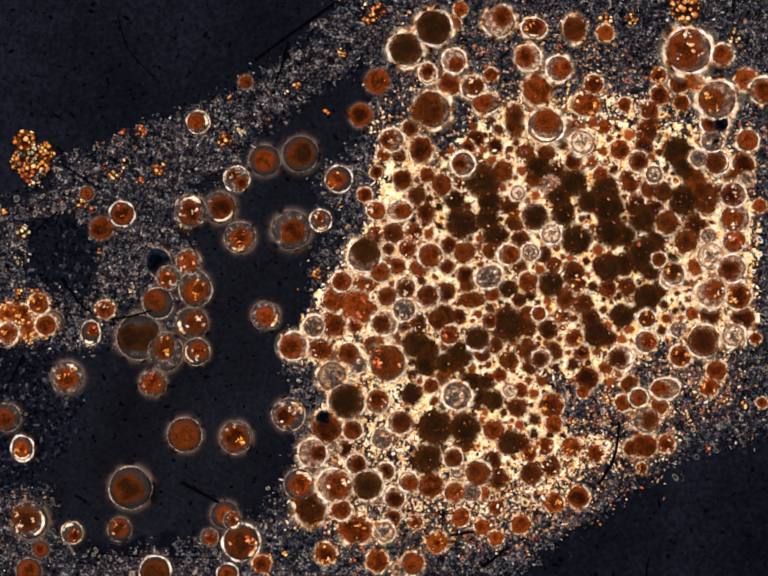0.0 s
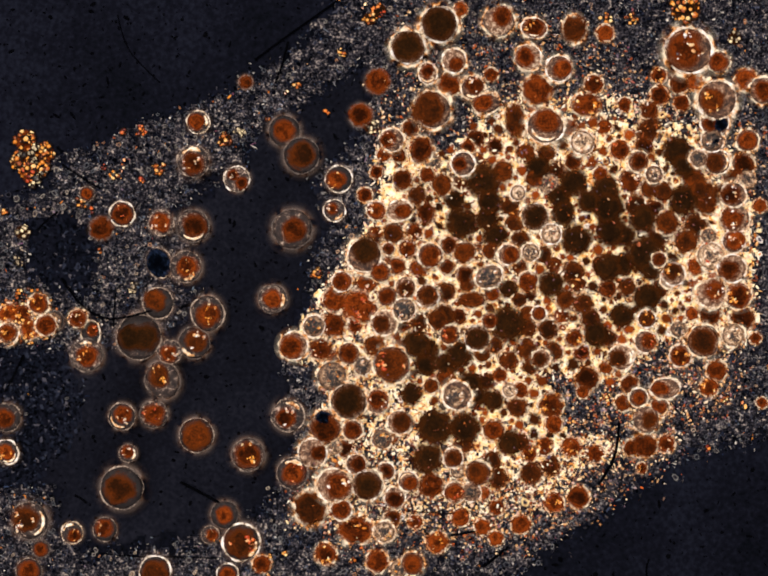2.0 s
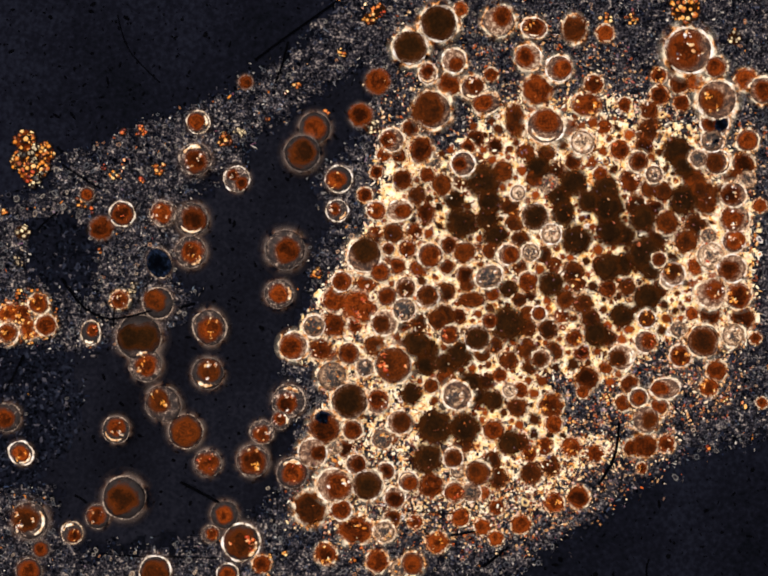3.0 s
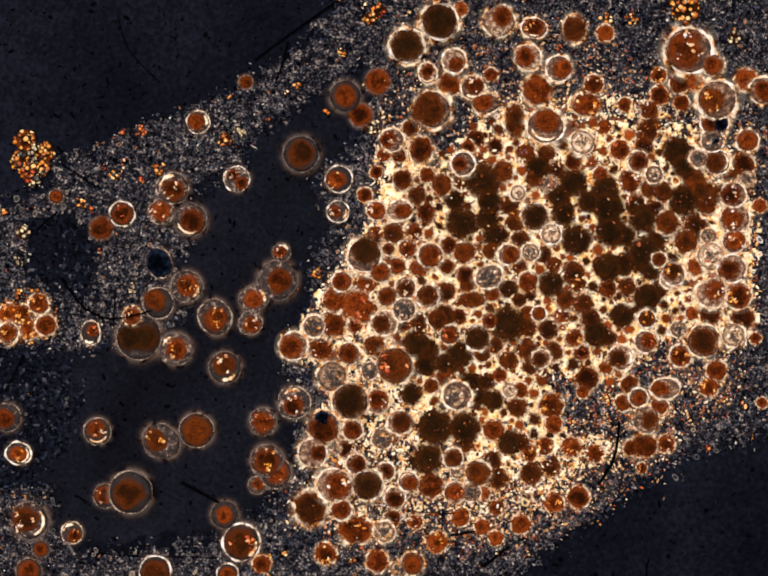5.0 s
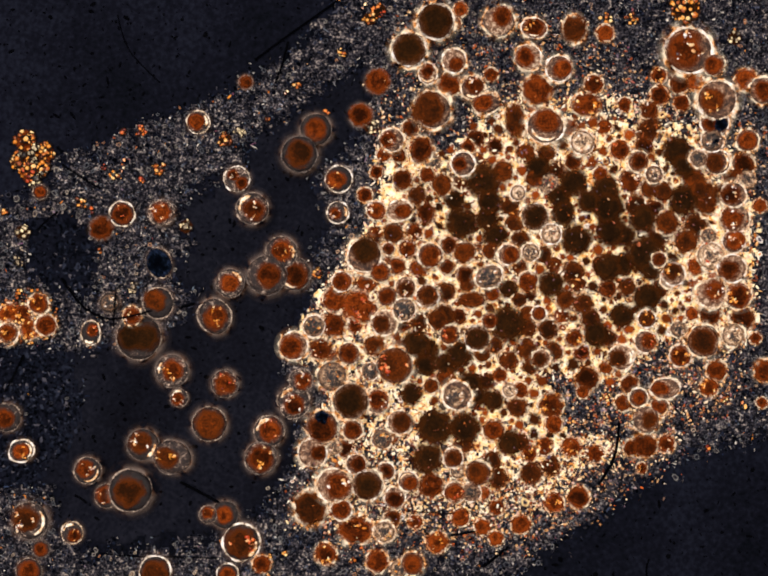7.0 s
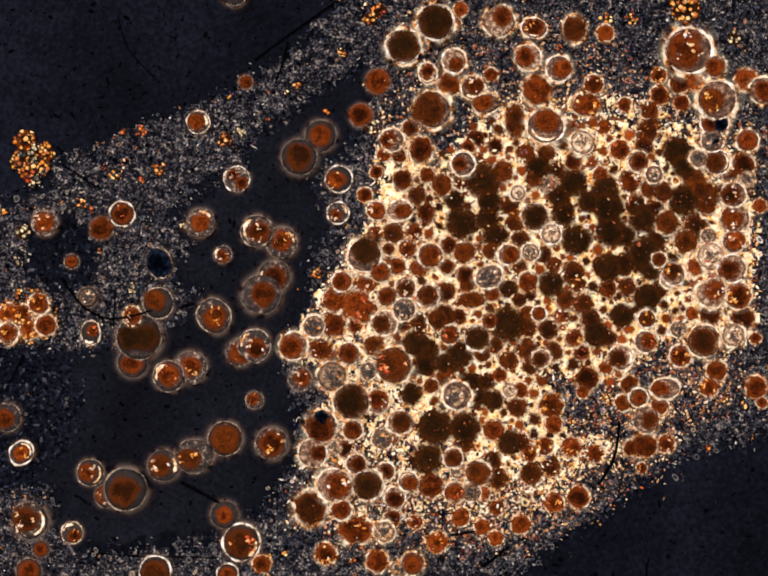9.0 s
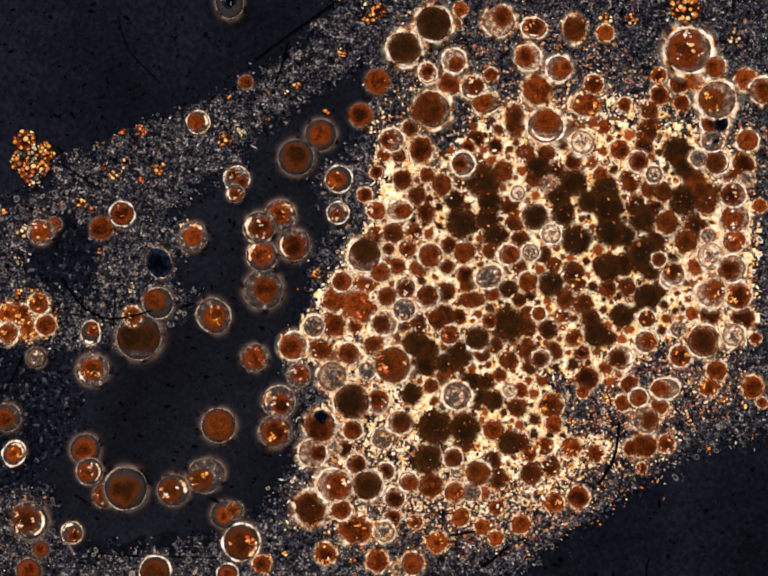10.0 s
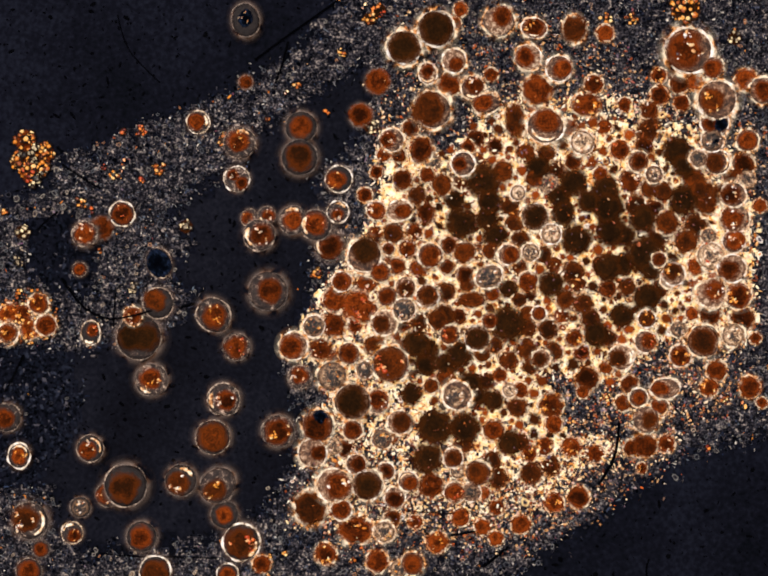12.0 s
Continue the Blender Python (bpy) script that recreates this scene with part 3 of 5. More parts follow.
def sheet(name, poly, holes, step, low, high, wave, seed, material, gap):
    """An uneven sheet over a polygon in pixels of the view, with a ragged edge and torn holes: gap(x, y) gives how torn
    it is.
    """
    p = np.array(poly)
    gx, gy = np.meshgrid(np.arange(p[:, 0].min() - 20, p[:, 0].max() + 20, step), np.arange(p[:, 1].min() - 20, p[:, 1].max() + 20, step))
    ax, ay = gx.ravel().astype(float), gy.ravel().astype(float)
    rough = patchy(ax, ay, 30, seed), patchy(ax, ay, 30, seed + 5)
    fx, fy = ax + 30 * rough[0] + rng.normal(0, 4, ax.size), ay + 30 * rough[1] + rng.normal(0, 4, ax.size)
    keep = inside(poly, fx, fy)
    for h in holes:
        keep &= ~inside(h, fx, fy)
    keep &= patchy(ax, ay, 18, seed + 2) + 0.5 * patchy(ax, ay, 7, seed + 3) > gap(ax, ay)
    keep = keep.reshape(gx.shape)
    hill = low + (high - low) * (0.5 + patchy(ax, ay, wave, seed + 7))
    cols = gx.shape[1]
    faces = [(i * cols + j, (i + 1) * cols + j, (i + 1) * cols + j + 1, i * cols + j + 1) for i, j in zip(*np.nonzero(keep[:-1, :-1] & keep[1:, :-1] & keep[:-1, 1:] & keep[1:, 1:]))]
    me = bpy.data.meshes.new(name)
    me.from_pydata(np.stack([(ax - 784) / 1000, (588 - ay) / 1000, hill], 1).tolist(), [], faces)
    bm = bmesh.new()
    bm.from_mesh(me)
    bmesh.ops.delete(bm, geom=[v for v in bm.verts if not v.link_faces], context="VERTS")
    edge = bmesh.ops.extrude_edge_only(bm, edges=[e for e in bm.edges if e.is_boundary])
    for v in edge["geom"]:
        if isinstance(v, bmesh.types.BMVert):
            v.co.z = 0.0
    return new(name, mesh_of(name, bm, material))


tagged(sheet("debris_film", MARGIN, [LUMEN, THIN, BARE], 7, 0.0015, 0.004, 10, 2.0, DREGS, lambda a, c: np.full(a.shape, -0.75)),
       "dark blue-grey film of fine debris on the slide", "debris", kind="stuff")

# a sheet slightly paler than the slide, over the open channel
tagged(sheet("lumen_fluid", LUMEN, [], 8, 0.0003, 0.0009, 40, 12.0, CHANNEL_GREY, lambda a, c: np.full(a.shape, -2.0)),
       "thin grey sheet, slightly paler than the slide, in the channel", "fluid", kind="stuff")
# a sheet under the clump, its cream colour painting the glow between cells
tagged(sheet("clump_bed", CLUMP, [], 4, 0.009, 0.016, 22, 0.0, BED,
             lambda a, c: -1.2 + 1.4 * np.clip(np.hypot((a - 1120) / 420, (c - 560) / 400) - 0.35, 0, 1) + 0.28 * np.clip((c - 880) / 150, 0, 1) + 0.45 * np.clip((320 - c) / 90, 0, 1)),
       "cream and gold sheet painting the glow between packed cells", "plasma", kind="stuff")
# mixed grains in the fringe of the clump
for zone, many in ((FRINGE, 40000), (UPPER, 13000)):
    x, y = scatter(zone, many, (), 22)
    keep = patchy(x, y, 20, 6.3) + 0.5 * patchy(x, y, 7, 1.1) > rng.uniform(-0.6, 0.5, len(x))
    x, y = x[keep], y[keep]
    tagged(new("mixed_grains", grains("mixed_grains", (x - 784) / 1000, (588 - y) / 1000, rng.uniform(0.006, 0.019, len(x)), np.minimum(rng.gamma(2.0, 0.0005, len(x)) + 0.0009, 0.0034), MIXED, 0.3, 1.7)),
           "grey, cream and gold grains along the clump's edge", "granules", kind="stuff")
x, y = scatter(CLUMP, 5000, (), 10)
tagged(new("floating_specks", grains("floating_specks", (x - 784) / 1000, (588 - y) / 1000, rng.uniform(0.018, 0.05, len(x)), rng.gamma(1.6, 0.0004, len(x)) + 0.0008, SPECK)),
       "tiny brown, rosy and pale specks over the packed cells", "granules", kind="stuff")
# black specks of dust on the bare glass
x, y = rng.uniform(-20, 1590, 3600), rng.uniform(-20, 1200, 3600)
tagged(new("dust", grains("dust", (x - 784) / 1000, (588 - y) / 1000, np.full(3600, 0.0013), np.minimum(rng.gamma(1.6, 0.0008, 3600) + 0.0008, 0.0055), FIBRE, 0.2, 1.8)),
       "black specks of dust on the dark glass", "dust", kind="stuff")
x, y = scatter(CLUMP, 32000, (), 8)
keep = patchy(x, y, 18, 2.0) + 0.5 * patchy(x, y, 7, 3.0) + rng.normal(0, 0.25, len(x)) > -1.0 + 1.0 * np.clip(np.hypot((x - 1120) / 420, (y - 560) / 400) - 0.35, 0, 1) + 0.28 * np.clip((y - 880) / 150, 0, 1)
x, y = x[keep], y[keep]
tagged(new("clump_grains", grains("clump_grains", (x - 784) / 1000, (588 - y) / 1000, rng.uniform(0.010, 0.023, len(x)), np.minimum(rng.gamma(2.0, 0.0006, len(x)) + 0.0009, 0.004), CREAM, 0.4, 2.0)),
       "cream, gold and brown grains between the packed cells", "granules", kind="stuff")
x, y = scatter(CLUMP, 30000, (), 5)
keep = np.hypot((x - 1120) / 420, (y - 560) / 400) > rng.uniform(0.6, 1.1, len(x))
keep &= (y > 620) & ((x > 660) | (y < 720))
keep &= patchy(x, y, 14, 5.1) + 0.5 * patchy(x, y, 6, 2.7) > rng.uniform(-0.9, 0.3, len(x))
x, y = x[keep], y[keep]
tagged(new("edge_grains", grains("edge_grains", (x - 784) / 1000, (588 - y) / 1000, rng.uniform(0.008, 0.020, len(x)), np.minimum(rng.gamma(2.0, 0.0006, len(x)) + 0.0009, 0.0038), CREAM, 0.4, 1.8)),
       "cream, rosy and dark grains between the outer cells", "granules", kind="stuff")
x, y = scatter(CLUMP, 420, (), 10)
tagged(new("clump_bladders", vesicles("clump_bladders", (x - 784) / 1000, (588 - y) / 1000, rng.uniform(0.010, 0.018, len(x)), np.minimum(rng.gamma(2.6, 0.0012, len(x)) + 0.0025, 0.009), CRUST, PULP, 0.25, 14)),
       "small cream-rimmed bladders between the packed cells", "granules", kind="stuff")


def fibre(points, r, label, z=0.016, end=None):
    """A thin dark thread along a few points."""
    cu = bpy.data.curves.new("fibre", "CURVE")
    cu.dimensions, cu.bevel_depth, cu.bevel_resolution = "3D", r / 1150, 2
    sp = cu.splines.new("NURBS")
    sp.points.add(len(points) - 1)
    for k, (p, (a, b)) in enumerate(zip(sp.points, points)):
        p.co = (*at(a, b, z if end is None else z + (end - z) * k / (len(points) - 1)), 1)
    sp.use_endpoint_u, sp.order_u = True, 3
    ob = new("fibre", cu)
    dg = bpy.context.evaluated_depsgraph_get()
    me = bpy.data.meshes.new_from_object(ob.evaluated_get(dg))
    bpy.data.objects.remove(ob)
    me.materials.append(FIBRE)
    return tagged(new("fibre", me), label, "fibre", "dark fibres")


fibre([(125, 568), (155, 615), (195, 645), (240, 655), (310, 634)], 2.4, "thin black curved fibre lying among grey debris", 0.008, 0.062)
fibre([(236, 598), (233, 630), (232, 668)], 2.0, "short black fibre crossing a longer one", 0.03)
fibre([(368, 984), (400, 1000), (446, 1026)], 3.2, "short straight black fibre on the dark slide")
fibre([(520, 122), (576, 80), (632, 41), (690, 0)], 2.0, "faint long dark fibre along the edge of the debris", 0.008)
fibre([(588, 85), (578, 130), (562, 170)], 2.6, "faint thin dark fibre")
fibre([(175, 1126), (270, 1138), (350, 1136), (445, 1140)], 1.8, "dark strand along the debris", 0.003)
fibre([(75, 470), (100, 445), (118, 432)], 2.2, "thin dark fibre among grey debris")
fibre([(48, 725), (30, 765), (10, 800)], 2.4, "thin dark fibre among grey debris")
fibre([(127, 335), (160, 360), (205, 385)], 2.0, "thin dark fibre among grey debris")
fibre([(832, 1044), (880, 1046), (925, 1050), (965, 1042)], 1.3, "thin dark strand among mixed grains", 0.024)
fibre([(985, 1158), (1012, 1138), (1038, 1116)], 3.4, "dark strand at the edge of the debris", 0.018)
fibre([(1222, 990), (1252, 945), (1262, 900), (1264, 862)], 3.2, "thin dark strand at the edge of the debris", 0.022)
fibre([(240, 30), (252, 90), (290, 135), (326, 168)], 1.5, "faint dark scratch across the bare glass", 0.0008)
fibre([(152, 1011), (165, 1016), (177, 1027)], 2.6, "short curved black fibre on the dark slide", 0.002)
fibre([(366, 630), (382, 622), (398, 620)], 3.4, "short blunt black fibre on the dark slide", 0.003)
fibre([(1326, 1142), (1317, 1158), (1321, 1180)], 2.2, "thin curved black fibre on the dark slide", 0.002)
fibre([(868, 1088), (905, 1096), (950, 1088), (985, 1082)], 2.6, "thin dark strand among mixed grains", 0.022)
TAKEN = []
# ---- packed cells, upper field ----
cell(884, 225, 36, "d", 1, 0.86, 0.24, 175)
cell(927, 125, 24, "b", 2, 0.55, 0.3, -60)
cell(873, 150, 20, "o", 2, 0.62, 0.2, 90, wide=0.9, arc=-90)
cell(918, 172, 23, "b")
cell(965, 180, 24, "b", 2, 0.7, 0.25, 60, gran="pale", arc=-100)
cell(929, 47, 12, "o")
cell(771, 167, 25, "o", 0, 1.0, loose=True, label="soft-edged orange-brown cell on grey debris")
cell(737, 236, 24, "o", 0, 1.0, loose=True, label="soft-edged orange-brown cell on grey debris")
cell(502, 168, 15, "b", 0, 0.9, loose=True, label="small faint brown cell on grey debris")
cell(801, 286, 23, "o", 2, 0.66, 0.38, 180, gran="pale")
cell(783, 317, 14, "o")
cell(815, 318, 14, "b")
cell(838, 262, 17, "b")
cell(885, 332, 15, "c")
cell(1018, 44, 30, "o", 1, 0.62, 0.35, 50)
cell(1090, 58, 23, "o", 2, 0.8, wide=1.15, gran="gold", arc=268)
cell(1078, 118, 26, "o", 2, 0.72, 0.25, 170)
cell(1140, 141, 26, "o", 2, 0.68, 0.3, 0)
cell(1173, 60, 25, "d", wide=0.86)
cell(1235, 68, 17, "o")
cell(1002, 153, 14, "o")
cell(992, 212, 23, "o", 2, 0.7, 0.25, 170, wide=1.25)
cell(1095, 185, 29, "b")
cell(1212, 172, 19, "o", gran="pale")
cell(1197, 215, 25, "b", wide=1.2, gran="gold")
cell(1051, 246, 26, "d", wide=0.78)
cell(1113, 259, 36, "b", 2, 0.66, 0.32, 80, wide=1.05, arc=250)
cell(970, 284, 18, "b")
cell(1188, 291, 25, "c", 2, 0.75, gran="pale")
cell(1160, 262, 19, "b")
cell(1235, 260, 15, "o")
cell(1405, 105, 46, "b", 2, 0.75, 0.22, 170, gran="pale")
cell(1345, 155, 16, "o", gran="gold")
cell(1387, 170, 20, "b")
cell(1346, 195, 19, "o")
cell(1390, 211, 16, "o")
cell(1420, 168, 17, "o")
cell(1462, 205, 39, "d", 2, 0.62, 0.3, 185, gran="gold")
cell(1458, 250, 29, "o", 2, 0.5, 0.35, 200, body2=("n", 0.5, 0.4, -20), arc=84)
cell(1522, 163, 21, "o")
cell(1556, 186, 26, "o", 1, 0.7)
cell(1325, 225, 18, "b")
cell(1323, 265, 24, "d", wide=0.82)
cell(1525, 287, 22, "o", 1, 0.8)
cell(1275, 214, 14, "o")
cell(692, 366, 27, "o", 2, 0.76, 0.2, 200, gran="gold", loose=True)
cell(768, 352, 13, "o")
cell(745, 398, 15, "o")
# ---- packed cells, middle rows ----
cell(768, 430, 19, "o", 2, 0.85, gran="pale")
cell(815, 430, 23, "b", 2, 0.66, 0.3, -10, wide=1.14)
cell(869, 434, 21, "b", wide=0.9)
cell(822, 366, 20, "b")
cell(851, 400, 19, "d")
cell(902, 378, 21, "d")
cell(938, 372, 15, "b")
cell(872, 358, 15, "b")
cell(768, 480, 18, "b")
cell(803, 476, 22, "d")
cell(846, 472, 17, "b", gran="pale")
cell(744, 522, 34, "k", 2, 0.74, 0.34, 75)
cell(832, 508, 18, "b", gran="pale")
cell(878, 521, 24, "b", 2, 0.85, 0.1, -40, arc=352)
cell(855, 546, 18, "b")
cell(776, 555, 20, "b", 1, 0.85)
cell(810, 543, 17, "b")
cell(793, 508, 13, "b", 2, 0.8)
cell(748, 575, 22, "b")
cell(698, 575, 20, "o", 2, 0.85)
cell(860, 305, 24, "b", wide=0.85)
cell(945, 335, 24, "o", 2, 0.55, 0.25, 190)
cell(926, 408, 20, "k")
cell(942, 456, 31, "k")
cell(985, 370, 32, "k")
cell(1000, 412, 23, "k")
cell(994, 446, 21, "k")
cell(1010, 481, 24, "k")
cell(1000, 512, 16, "d")
cell(1027, 350, 21, "d")
cell(1040, 420, 20, "d", 0)
cell(1052, 452, 21, "d")
cell(1062, 490, 20, "d")
cell(1073, 312, 20, "d")
cell(1115, 312, 18, "d")
cell(1098, 342, 22, "k")
cell(1136, 346, 18, "d")
cell(1090, 364, 18, "d")
cell(1057, 394, 16, "c", 2, 0.7)
cell(1120, 376, 18, "c", gran="red")
cell(1092, 443, 27, "k", 2, 0.93)
cell(1140, 400, 22, "k")
cell(1150, 436, 24, "k")
cell(1170, 372, 27, "k")
cell(1201, 411, 22, "k")
cell(1235, 387, 26, "k")
cell(1125, 478, 21, "c", 2, 0.7, gran="pale")
cell(1175, 490, 29, "k")
cell(1083, 515, 18, "c", 2, 0.75, gran="pale")
cell(1108, 520, 17, "d")
cell(1038, 520, 21, "b", 2, 0.75, 0.2, 0)
cell(1060, 545, 16, "d")
cell(948, 516, 22, "d")
cell(974, 514, 17, "d")
cell(912, 544, 15, "b")
cell(915, 500, 17, "b")
cell(950, 562, 17, "b")
cell(998, 565, 25, "c", 2, 0.8, wide=1.15, turn=30, gran="pale")
cell(1130, 540, 16, "d")
cell(1170, 555, 23, "d")
cell(1226, 540, 18, "d")
cell(1078, 575, 20, "b")
cell(1125, 580, 24, "k")
cell(1038, 590, 18, "k")
cell(975, 330, 18, "b")
cell(1010, 300, 16, "b")
cell(955, 300, 14, "o")
cell(1170, 330, 17, "b")
cell(1202, 300, 16, "b")
cell(1225, 355, 15, "o")
cell(1240, 424, 29, "k")
cell(1246, 472, 30, "k")
cell(1285, 370, 23, "b", gran="pale")
cell(1330, 386, 22, "d")
cell(1298, 418, 22, "d", gran="red")
cell(1310, 446, 25, "k")
cell(1352, 391, 21, "d")
cell(1395, 410, 30, "k")
cell(1380, 309, 28, "k")
cell(1396, 340, 22, "k")
cell(1425, 324, 18, "c", 2, 0.7)
cell(1453, 288, 23, "c", 2, 0.7, gran="pale", body2=("n", 0.4, 0.3, 0))
cell(1464, 331, 25, "d", 2, 0.72, 0.28, 190, arc=0)
cell(1430, 388, 25, "d")
cell(1414, 366, 22, "d")
cell(1440, 416, 22, "d")
cell(1470, 396, 20, "d")
cell(1496, 398, 25, "b", 2, 0.75, 0.2, 180, gran="pale")
cell(1500, 446, 29, "b", 2, 0.7, 0.28, 190, gran="pale")
cell(1497, 493, 23, "o", 2, 0.8, 0.15, 40, gran="pale")
cell(1450, 523, 28, "c", 2, 0.8, gran="red", arc=168)
cell(1494, 548, 28, "b", 2, 0.68, 0.3, 200)
cell(1516, 335, 23, "b")
cell(1490, 360, 15, "d")
cell(1525, 366, 16, "c")
cell(1314, 300, 19, "b")
cell(1361, 455, 24, "d")
cell(1345, 481, 24, "d")
cell(1275, 482, 20, "k")
cell(1420, 465, 25, "d")
cell(1446, 482, 16, "c", 2, 0.7)
cell(1400, 492, 24, "d")
cell(1314, 518, 34, "k")
cell(1331, 546, 25, "k")
cell(1375, 560, 23, "d", 2, 0.75, 0.28, 115, gran="gold")
cell(1272, 540, 22, "k")
cell(1240, 546, 26, "k")
cell(1420, 544, 17, "o")
cell(1265, 306, 20, "o", gran="red")
cell(1551, 420, 14, "o")
cell(1336, 425, 19, "b")
cell(1303, 330, 20, "b", 1, 0.8)
cell(1335, 356, 18, "c", 2, 0.6, gran="pale")
# ---- packed cells, lower rows ----
cell(641, 666, 22, "c", 2, 0.75, gran="gold")
cell(681, 664, 24, "b")
cell(683, 612, 24, "o")
cell(653, 712, 23, "b")
cell(708, 580, 17, "b")
cell(728, 622, 30, "o", gran="red")
cell(750, 636, 22, "b", gran="red")
cell(724, 666, 14, "o", gran="red")
cell(790, 605, 19, "b", 1, 0.85)
cell(825, 632, 23, "c", 2, 0.8, gran="pale", arc=76)
cell(823, 658, 19, "b")
cell(785, 660, 25, "d", 2, 0.68, 0.28, 190)
cell(828, 586, 20, "d", 1, 0.8, 0.2, -90, gran="pale")
cell(872, 606, 23, "d", 2, 0.82, 0.15, 60)
cell(858, 660, 20, "d")
cell(895, 652, 21, "d")
cell(765, 705, 21, "d")
cell(850, 702, 26, "k")
cell(820, 712, 21, "d")
cell(873, 715, 22, "k")
cell(712, 722, 21, "b", 1, 0.85)
cell(690, 735, 22, "b")
cell(678, 768, 29, "c", 1, 0.75, gran="gold")
cell(868, 745, 19, "k")
cell(770, 820, 23, "o", 1, 0.8, 0.2, 80, gran="pale")
cell(840, 804, 21, "k")
cell(880, 788, 15, "d")
cell(815, 862, 24, "d", 2, 0.78, 0.22, 0)
cell(908, 596, 21, "d")
cell(954, 580, 16, "d")
cell(1080, 600, 14, "b")
cell(962, 612, 21, "d", wide=1.35)
cell(1005, 600, 15, "b")
cell(1060, 612, 15, "d")
cell(905, 646, 24, "d")
cell(936, 646, 16, "b")
cell(1000, 655, 16, "o", 1, 0.8)
cell(1035, 662, 33, "k")
cell(973, 690, 25, "k", 2, 0.95)
cell(918, 683, 19, "b", 1, 0.8, gran="red")
cell(1078, 640, 17, "d")
cell(1100, 640, 15, "b", 2, 0.75)
cell(1155, 612, 20, "d")
cell(1190, 620, 21, "d")
cell(1145, 646, 17, "b")
cell(1078, 670, 17, "d")
cell(1074, 712, 22, "d")
cell(1118, 672, 20, "d")
cell(1130, 717, 19, "d")
cell(1105, 732, 18, "d", 2, 0.8, 0.2, 200)
cell(1084, 746, 18, "d")
cell(1038, 736, 20, "d")
cell(938, 722, 26, "k")
cell(912, 745, 24, "k")
cell(985, 722, 17, "d")
cell(1010, 705, 16, "d")
cell(910, 770, 19, "d")
cell(958, 782, 24, "k")
cell(968, 806, 23, "k")
cell(995, 778, 18, "d")
cell(1020, 766, 14, "o")
cell(1006, 816, 20, "k")
cell(1040, 796, 15, "c", 2, 0.7, arc=344)
cell(933, 807, 29, "c", 2, 0.62, 0.2, 200, gran="pale")
cell(1056, 832, 20, "d")
cell(1124, 826, 25, "b", gran="gold")
cell(1062, 796, 16, "o")
cell(1198, 772, 24, "b")
cell(1190, 800, 13, "o")
cell(1215, 680, 24, "k", wide=0.88)
cell(1186, 720, 16, "o", gran="red")
cell(1172, 690, 18, "b", gran="gold")
cell(1180, 580, 16, "d")
cell(1240, 590, 18, "b")
cell(1280, 586, 18, "d")
cell(1205, 650, 20, "d")
cell(1322, 607, 27, "k")
cell(1346, 590, 17, "b")
cell(1345, 530, 15, "b", 2, 0.8)
cell(1270, 644, 23, "k")
cell(1240, 690, 18, "d")
cell(1320, 651, 18, "d", 2, 0.8, gran="gold")
cell(1317, 698, 22, "o", 2, 0.7, 0.32, 20, gran="red")
cell(1268, 730, 25, "d", 2, 0.7, 0.36, 190, arc=0)
cell(1237, 750, 14, "b")
cell(1285, 785, 18, "b")
cell(1450, 600, 29, "b", 2, 0.7, 0.3, 40, gran="pale")
cell(1506, 604, 26, "o", 1, 0.85, gran="gold")
cell(1514, 650, 25, "b")
cell(1450, 641, 22, "b")
cell(1412, 640, 13, "o")
cell(1435, 696, 31, "d", 1, 0.92)
cell(1496, 684, 23, "c", 2, 0.78, gran="pale")
cell(1388, 727, 22, "o", 2, 0.85, gran="gold")
cell(1462, 756, 20, "b")
cell(1446, 790, 18, "o", gran="gold")
cell(1357, 793, 25, "o", 2, 0.6, 0.4, 180, wide=1.2)
cell(1346, 832, 20, "b", 2, 0.75, 0.2, 120, arc=-60)
cell(1303, 812, 19, "b", 2, 0.7)
cell(1272, 822, 17, "b")
cell(1318, 857, 26, "d", 1, 0.62, 0.28, 0)
cell(1385, 672, 16, "c", 1, 0.7, gran="pale")
cell(1366, 570, 18, "c", 2, 0.7, gran="gold")
cell(1542, 690, 12, "o")
# ---- packed cells, bottom rows ----
cell(720, 878, 20, "b", 2, 0.8)
cell(705, 915, 18, "b")
cell(888, 872, 34, "k")
cell(780, 896, 20, "c", 1, 0.7, gran="gold")
cell(802, 890, 14, "b")
cell(788, 962, 18, "b", 2, 0.7)
cell(727, 947, 20, "b", 2, 0.78, 0.2, 0)
cell(638, 924, 29, "b", 2, 0.52, 0.42, 0)
cell(600, 706, 28, "o", 2, 0.78, 0.15, 200)
cell(682, 910, 16, "c", gran="pale")
cell(872, 936, 28, "k")
cell(682, 990, 34, "b", 2, 0.74, 0.26, 0, gran="pale")
cell(750, 990, 30, "k", 2, 0.95)
cell(833, 982, 20, "b", 2, 0.7, 0.3, -40, arc=120)
cell(881, 990, 24, "b")
cell(806, 1015, 21, "b", 2, 0.75, 0.2, -90)
cell(635, 1036, 34, "d")
cell(697, 1040, 21, "o", 2, 0.85)
cell(728, 1080, 30, "o", wide=1.25, gran="gold")
cell(785, 1085, 22, "c", 2, 0.7, gran="gold")
cell(800, 1058, 17, "b")
cell(848, 1065, 15, "o", gran="pale")
cell(892, 1106, 21, "o", gran="gold")
cell(666, 1130, 21, "o", gran="gold")
cell(950, 872, 28, "k")
cell(1008, 878, 21, "b")
